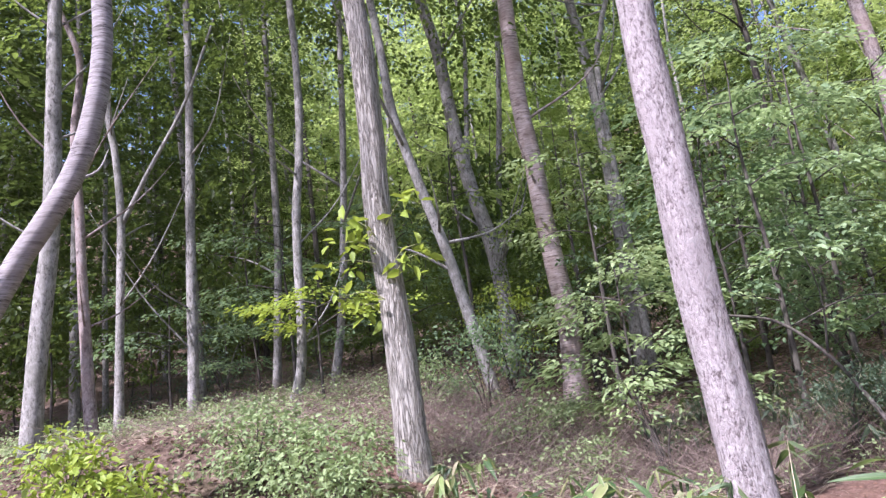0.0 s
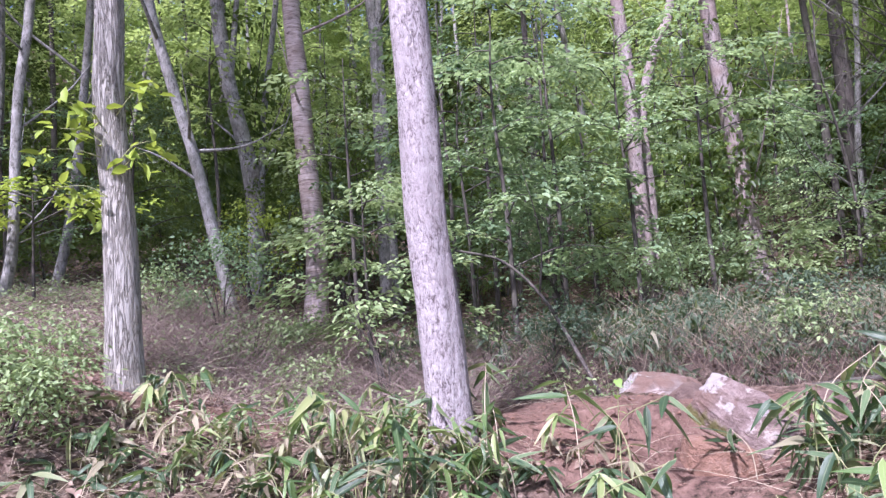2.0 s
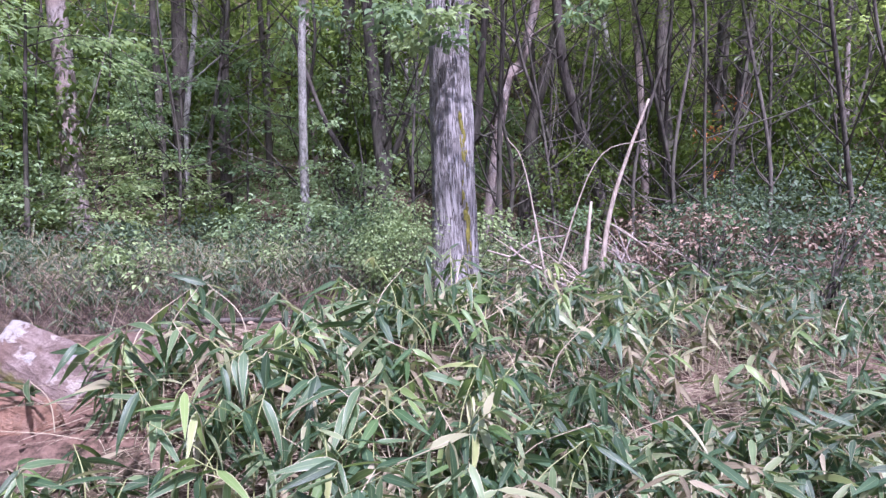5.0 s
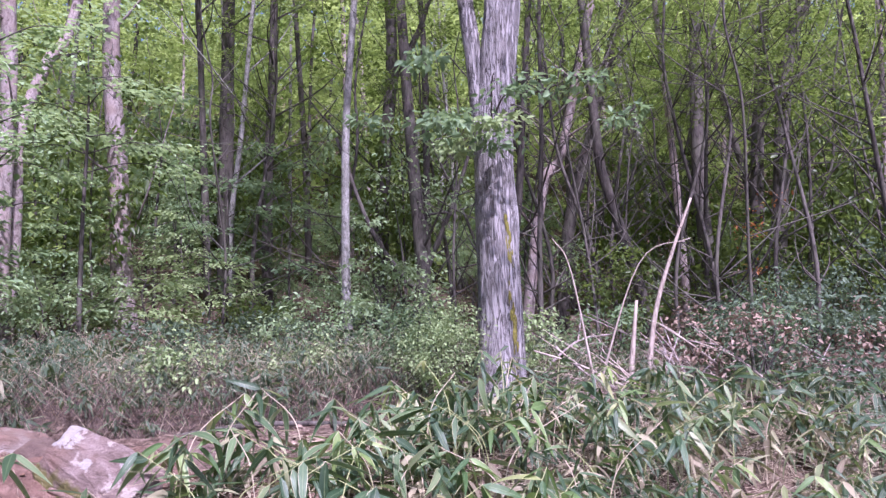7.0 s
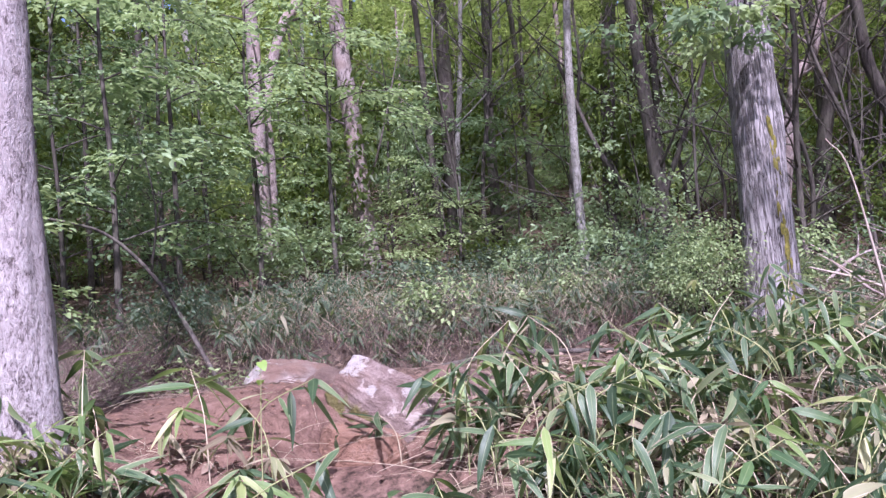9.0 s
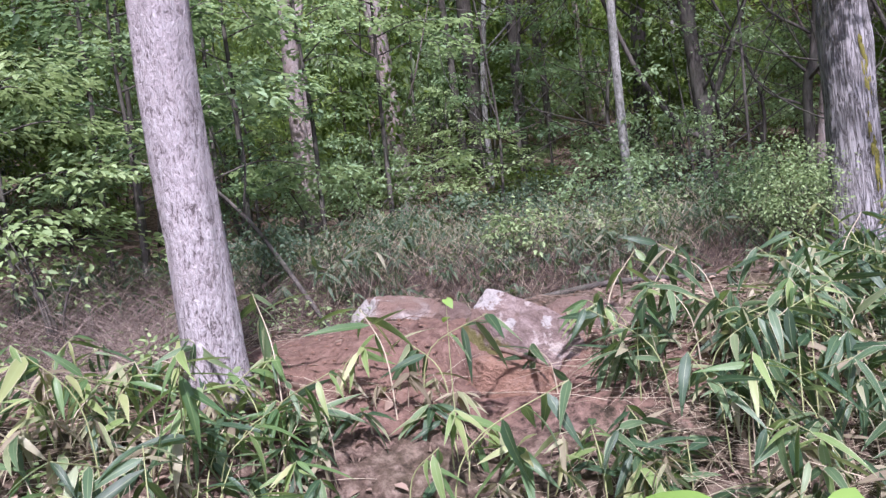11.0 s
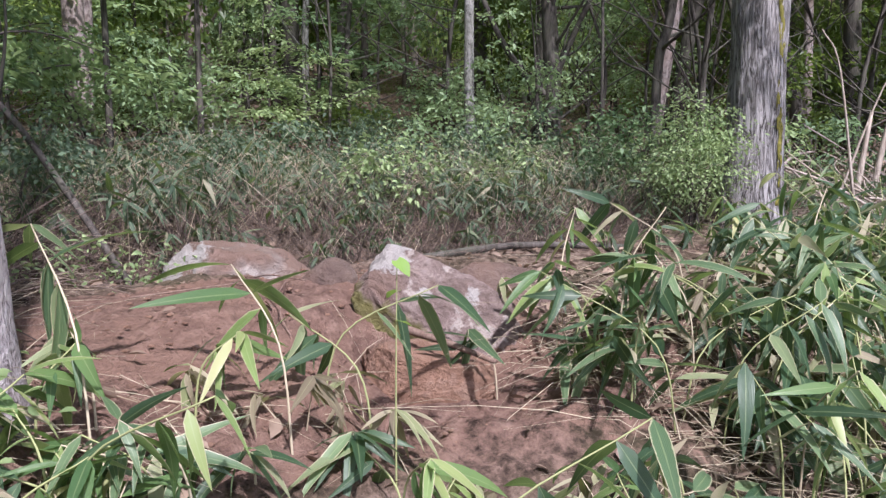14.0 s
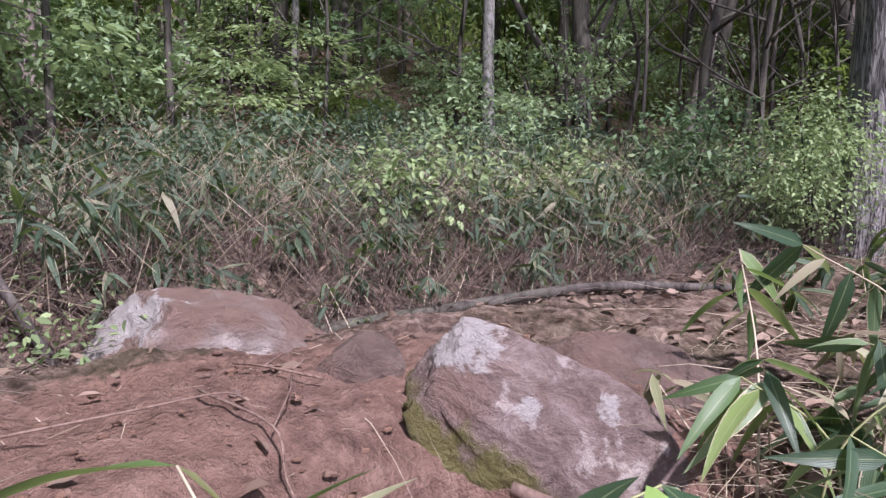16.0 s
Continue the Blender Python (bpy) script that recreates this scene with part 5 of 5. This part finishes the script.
sasa_patch("low bamboo grass on the front of the bank", 200, -2.8, 1.6, 2.8, 4.6, 0.08, 0.24, 35, 0.8)


# ---- weeds beside the walk ----
def heart_leaf(seed):
    """A broad pointed leaf along +x, folded along the midrib and drooping, one metre long before scaling."""
    g = np.random.default_rng(seed)
    n, V, F = 9, [], []
    droop, fold = g.uniform(0.15, 0.45), g.uniform(0.1, 0.3)
    for k in range(n):
        u = k / (n - 1)
        w = 0.40 * math.sin(math.pi * min(1, u * 0.93 + 0.07) ** 0.62) ** 0.9 + 0.004
        for q in (-1, -0.5, 0, 0.5, 1):
            back = 0.12 * abs(q) * max(0, 0.35 - u) / 0.35
            V.append((u - back, q * w, fold * abs(q) * w - droop * u * u + 0.02 * math.sin(9 * u + 3 * q)))
    for k in range(n - 1):
        for j in range(4):
            a = k * 5 + j
            F.append((a, a + 5, a + 6, a + 1))
    return mesh_from("leaf", V, F, LEAF_WEED, True)


HEART_LEAVES = [heart_leaf(700 + k) for k in range(4)]


def weed(name, label, x, y, height, seed, leaves, size, lean=(0.0, 0.0), low=0.7):
    """A thin upright stem with broad leaves on its upper part."""
    g = np.random.default_rng(seed)
    line = smooth_line([(0, 0, -0.03), (lean[0] * 0.3, lean[1] * 0.3, height * 0.5), (lean[0], lean[1], height)], 8)
    root = new(name, tube_mesh("stem", line, np.linspace(0.0035, 0.0015, len(line)), 6, STEM_GREEN))
    root.location = (x, y, float(ground_z(x, y)))
    tagged(root, label, "weed", "weeds beside the walk")
    for k in range(leaves):
        u = low + (1 - low) * k / max(1, leaves - 1)
        p = line[min(len(line) - 1, int(u * (len(line) - 1)))]
        ob = child("leaf", HEART_LEAVES[int(g.integers(0, 4))], root)
        ob.matrix_basis = pose(*p, g.normal(0, 12), g.normal(8, 12), k * 137.5 + g.normal() * 20) @ Matrix.Scale(size * g.uniform(0.7, 1.15), 4)


for k, (x, y, h, n, size) in enumerate(((-0.06, 2.08, 0.97, 6, 0.14), (0.03, 2.13, 0.90, 6, 0.13), (0.09, 2.05, 0.85, 5, 0.11), (0.48, 2.13, 0.82, 5, 0.115), (0.44, 2.07, 0.76, 4, 0.09))):
    weed("weed", "tall weed with broad bright yellow-green leaves", x, y, h, 720 + k, n, size)
weed("vine", "climbing vine with light green heart-shaped leaves", 0.76, 4.38, 0.69, 730, 3, 0.065, (0.03, 0.02), 0.75)


# ---- dry stalks, litter ----
def stalks(label, count, x0, x1, s0, s1, l0, l1, flat, seed, material, width=0.0021, category="dry grass"):
    g = np.random.default_rng(seed)
    x, s = g.uniform(x0, x1, count), g.uniform(s0, s1, count)
    y = s - 0.35 * np.maximum(x - 1.5, -0.5)
    keep = np.array([clear_of_walk(a, b, 0.4) and math.hypot(a - 1.5, b - 4.7) > 0.42 and not (on_clay(a, b) and g.uniform() > (0.06 if flat < 5 else 0.25)) for a, b in zip(x, y)])
    x, y = x[keep], y[keep]
    n = len(x)
    base = np.stack([x, y, ground_z(x, y)], 1)
    a = g.uniform(0, 6.28, n)
    way = np.stack([np.cos(a) * flat, np.sin(a) * flat, g.uniform(0.15, 1, n)], 1)
    bend = np.stack([np.cos(a) * 0.3, np.sin(a) * 0.3, -g.uniform(0.1, 0.55, n) * flat], 1)
    me = stems_mesh("dry_stalks", base, way, g.uniform(l0, l1, n), bend, g.uniform(0.4, 1.3, n) * width, material)
    tagged(new("dry_stalks", me), label, category, kind="stuff")


stalks("matted straw-coloured stalks in front of the brush", 2400, 3.0, 9.5, 2.6, 6.0, 0.2, 0.7, 1.8, 47, STEM_STRAW)
stalks("matted straw-coloured stalks on the bank", 7500, -3, 6.5, 2.3, 5.0, 0.15, 0.55, 1.8, 41, STEM_STRAW)
stalks("dead brown brush at the foot of the thicket", 2600, -2.6, 4.5, 6.5, 8.0, 0.2, 0.6, 0.9, 42, STEM_DARK)
stalks("close upright brown stems at the foot of the bamboo grass", 4200, -0.6, 6.0, 6.75, 7.9, 0.2, 0.55, 0.3, 54, STEM_DARK, 0.0024)
stalks("dead brown brush among the trunks", 6000, -6.5, 0.3, 5.2, 9.6, 0.2, 0.75, 1.0, 43, STEM_BROWN, 0.003)
stalks("pinkish dead brush behind the scaly trunk", 3800, -3.4, 0.3, 5.8, 8.2, 0.25, 0.75, 0.45, 55, STEM_BROWN, 0.0028)
stalks("bleached stalks among the trunks", 4200, -6.5, 0.3, 4.9, 8.5, 0.2, 0.6, 1.1, 48, STEM_STRAW)
stalks("tangled dead twigs of the brush heap", 1700, 5.6, 10.5, 5.8, 8.0, 0.4, 1.1, 1.2, 44, STEM_BROWN, 0.004)
stalks("bleached stalks of the brush heap", 700, 4.6, 10, 4.6, 7.4, 0.4, 1.2, 1.5, 45, STEM_STRAW)
stalks("thin upright stalks in the thicket", 1100, 0.5, 8, 6.9, 9.0, 0.4, 0.9, 0.35, 46, STEM_STRAW, 0.002)
stalks("straw-coloured stalks among the bamboo grass", 2000, 1.4, 6.5, 3.0, 5.2, 0.3, 0.8, 1.2, 49, STEM_STRAW, 0.0019)


def litter(count, x0, x1, y0, y1, seed):
    g = np.random.default_rng(seed)
    x, y = g.uniform(x0, x1, count), g.uniform(y0, y1, count)
    keep = np.array([not (on_clay(a, b) and g.uniform() > 0.08) for a, b in zip(x, y)])
    x, y = x[keep], y[keep]
    n = len(x)
    base = np.stack([x, y, ground_z(x, y) + g.uniform(0.0, 0.03, n)], 1)
    way = g.normal(size=(n, 3)) * (1, 1, 0.3)
    up = np.array((0, 0, 1.0)) + g.normal(size=(n, 3)) * 0.35
    L = g.uniform(0.04, 0.09, n)
    tagged(new("leaf_litter", leaves_mesh("leaf_litter", base, way, up, L, L * 0.6, LEAF_DRY)), "dry brown leaves fallen on the forest floor", "leaf litter", kind="stuff")


stalks("thin dry grass and rootlets strewn over the clay", 2600, -0.3, 3.2, 4.6, 6.6, 0.05, 0.28, 6, 52, STEM_STRAW, 0.0012)
stalks("brown rootlets and twigs behind the boulders", 2600, -0.8, 4.5, 6.2, 7.6, 0.1, 0.4, 3, 53, STEM_DARK, 0.0025)
litter(13000, -9, 8, 3.6, 12, 51)


def crumbs(count, seed):
    """Crumbs and small clods of clay over the dug bank."""
    g = np.random.default_rng(seed)
    bm = bmesh.new()
    bmesh.ops.create_icosphere(bm, subdivisions=1, radius=1)
    ball = np.array([v.co for v in bm.verts])
    tri = np.array([[v.index for v in f.verts] for f in bm.faces])
    bm.free()
    V, F = [], []
    for k in range(count):
        x, y = g.normal(0.95, 0.85), g.normal(5.35, 0.5)
        r = 0.003 + 0.013 * g.uniform() ** 3
        m = np.array(Euler(g.uniform(0, 6, 3)).to_matrix())
        V.append((ball * g.uniform(0.6, 1.3, ball.shape) * r) @ m.T * (1.3, 1, 0.55) + (x, y, float(ground_z(x, y)) + r * 0.3 + 0.01 * g.normal()))
        F.append(tri + k * len(ball))
    tagged(new("clay_crumbs", mesh_from("clay_crumbs", np.concatenate(V), np.concatenate(F), CLAY_LUMP, True)), "crumbs of red clay scattered over the bank", "clay crumbs", kind="stuff")


crumbs(900, 61)
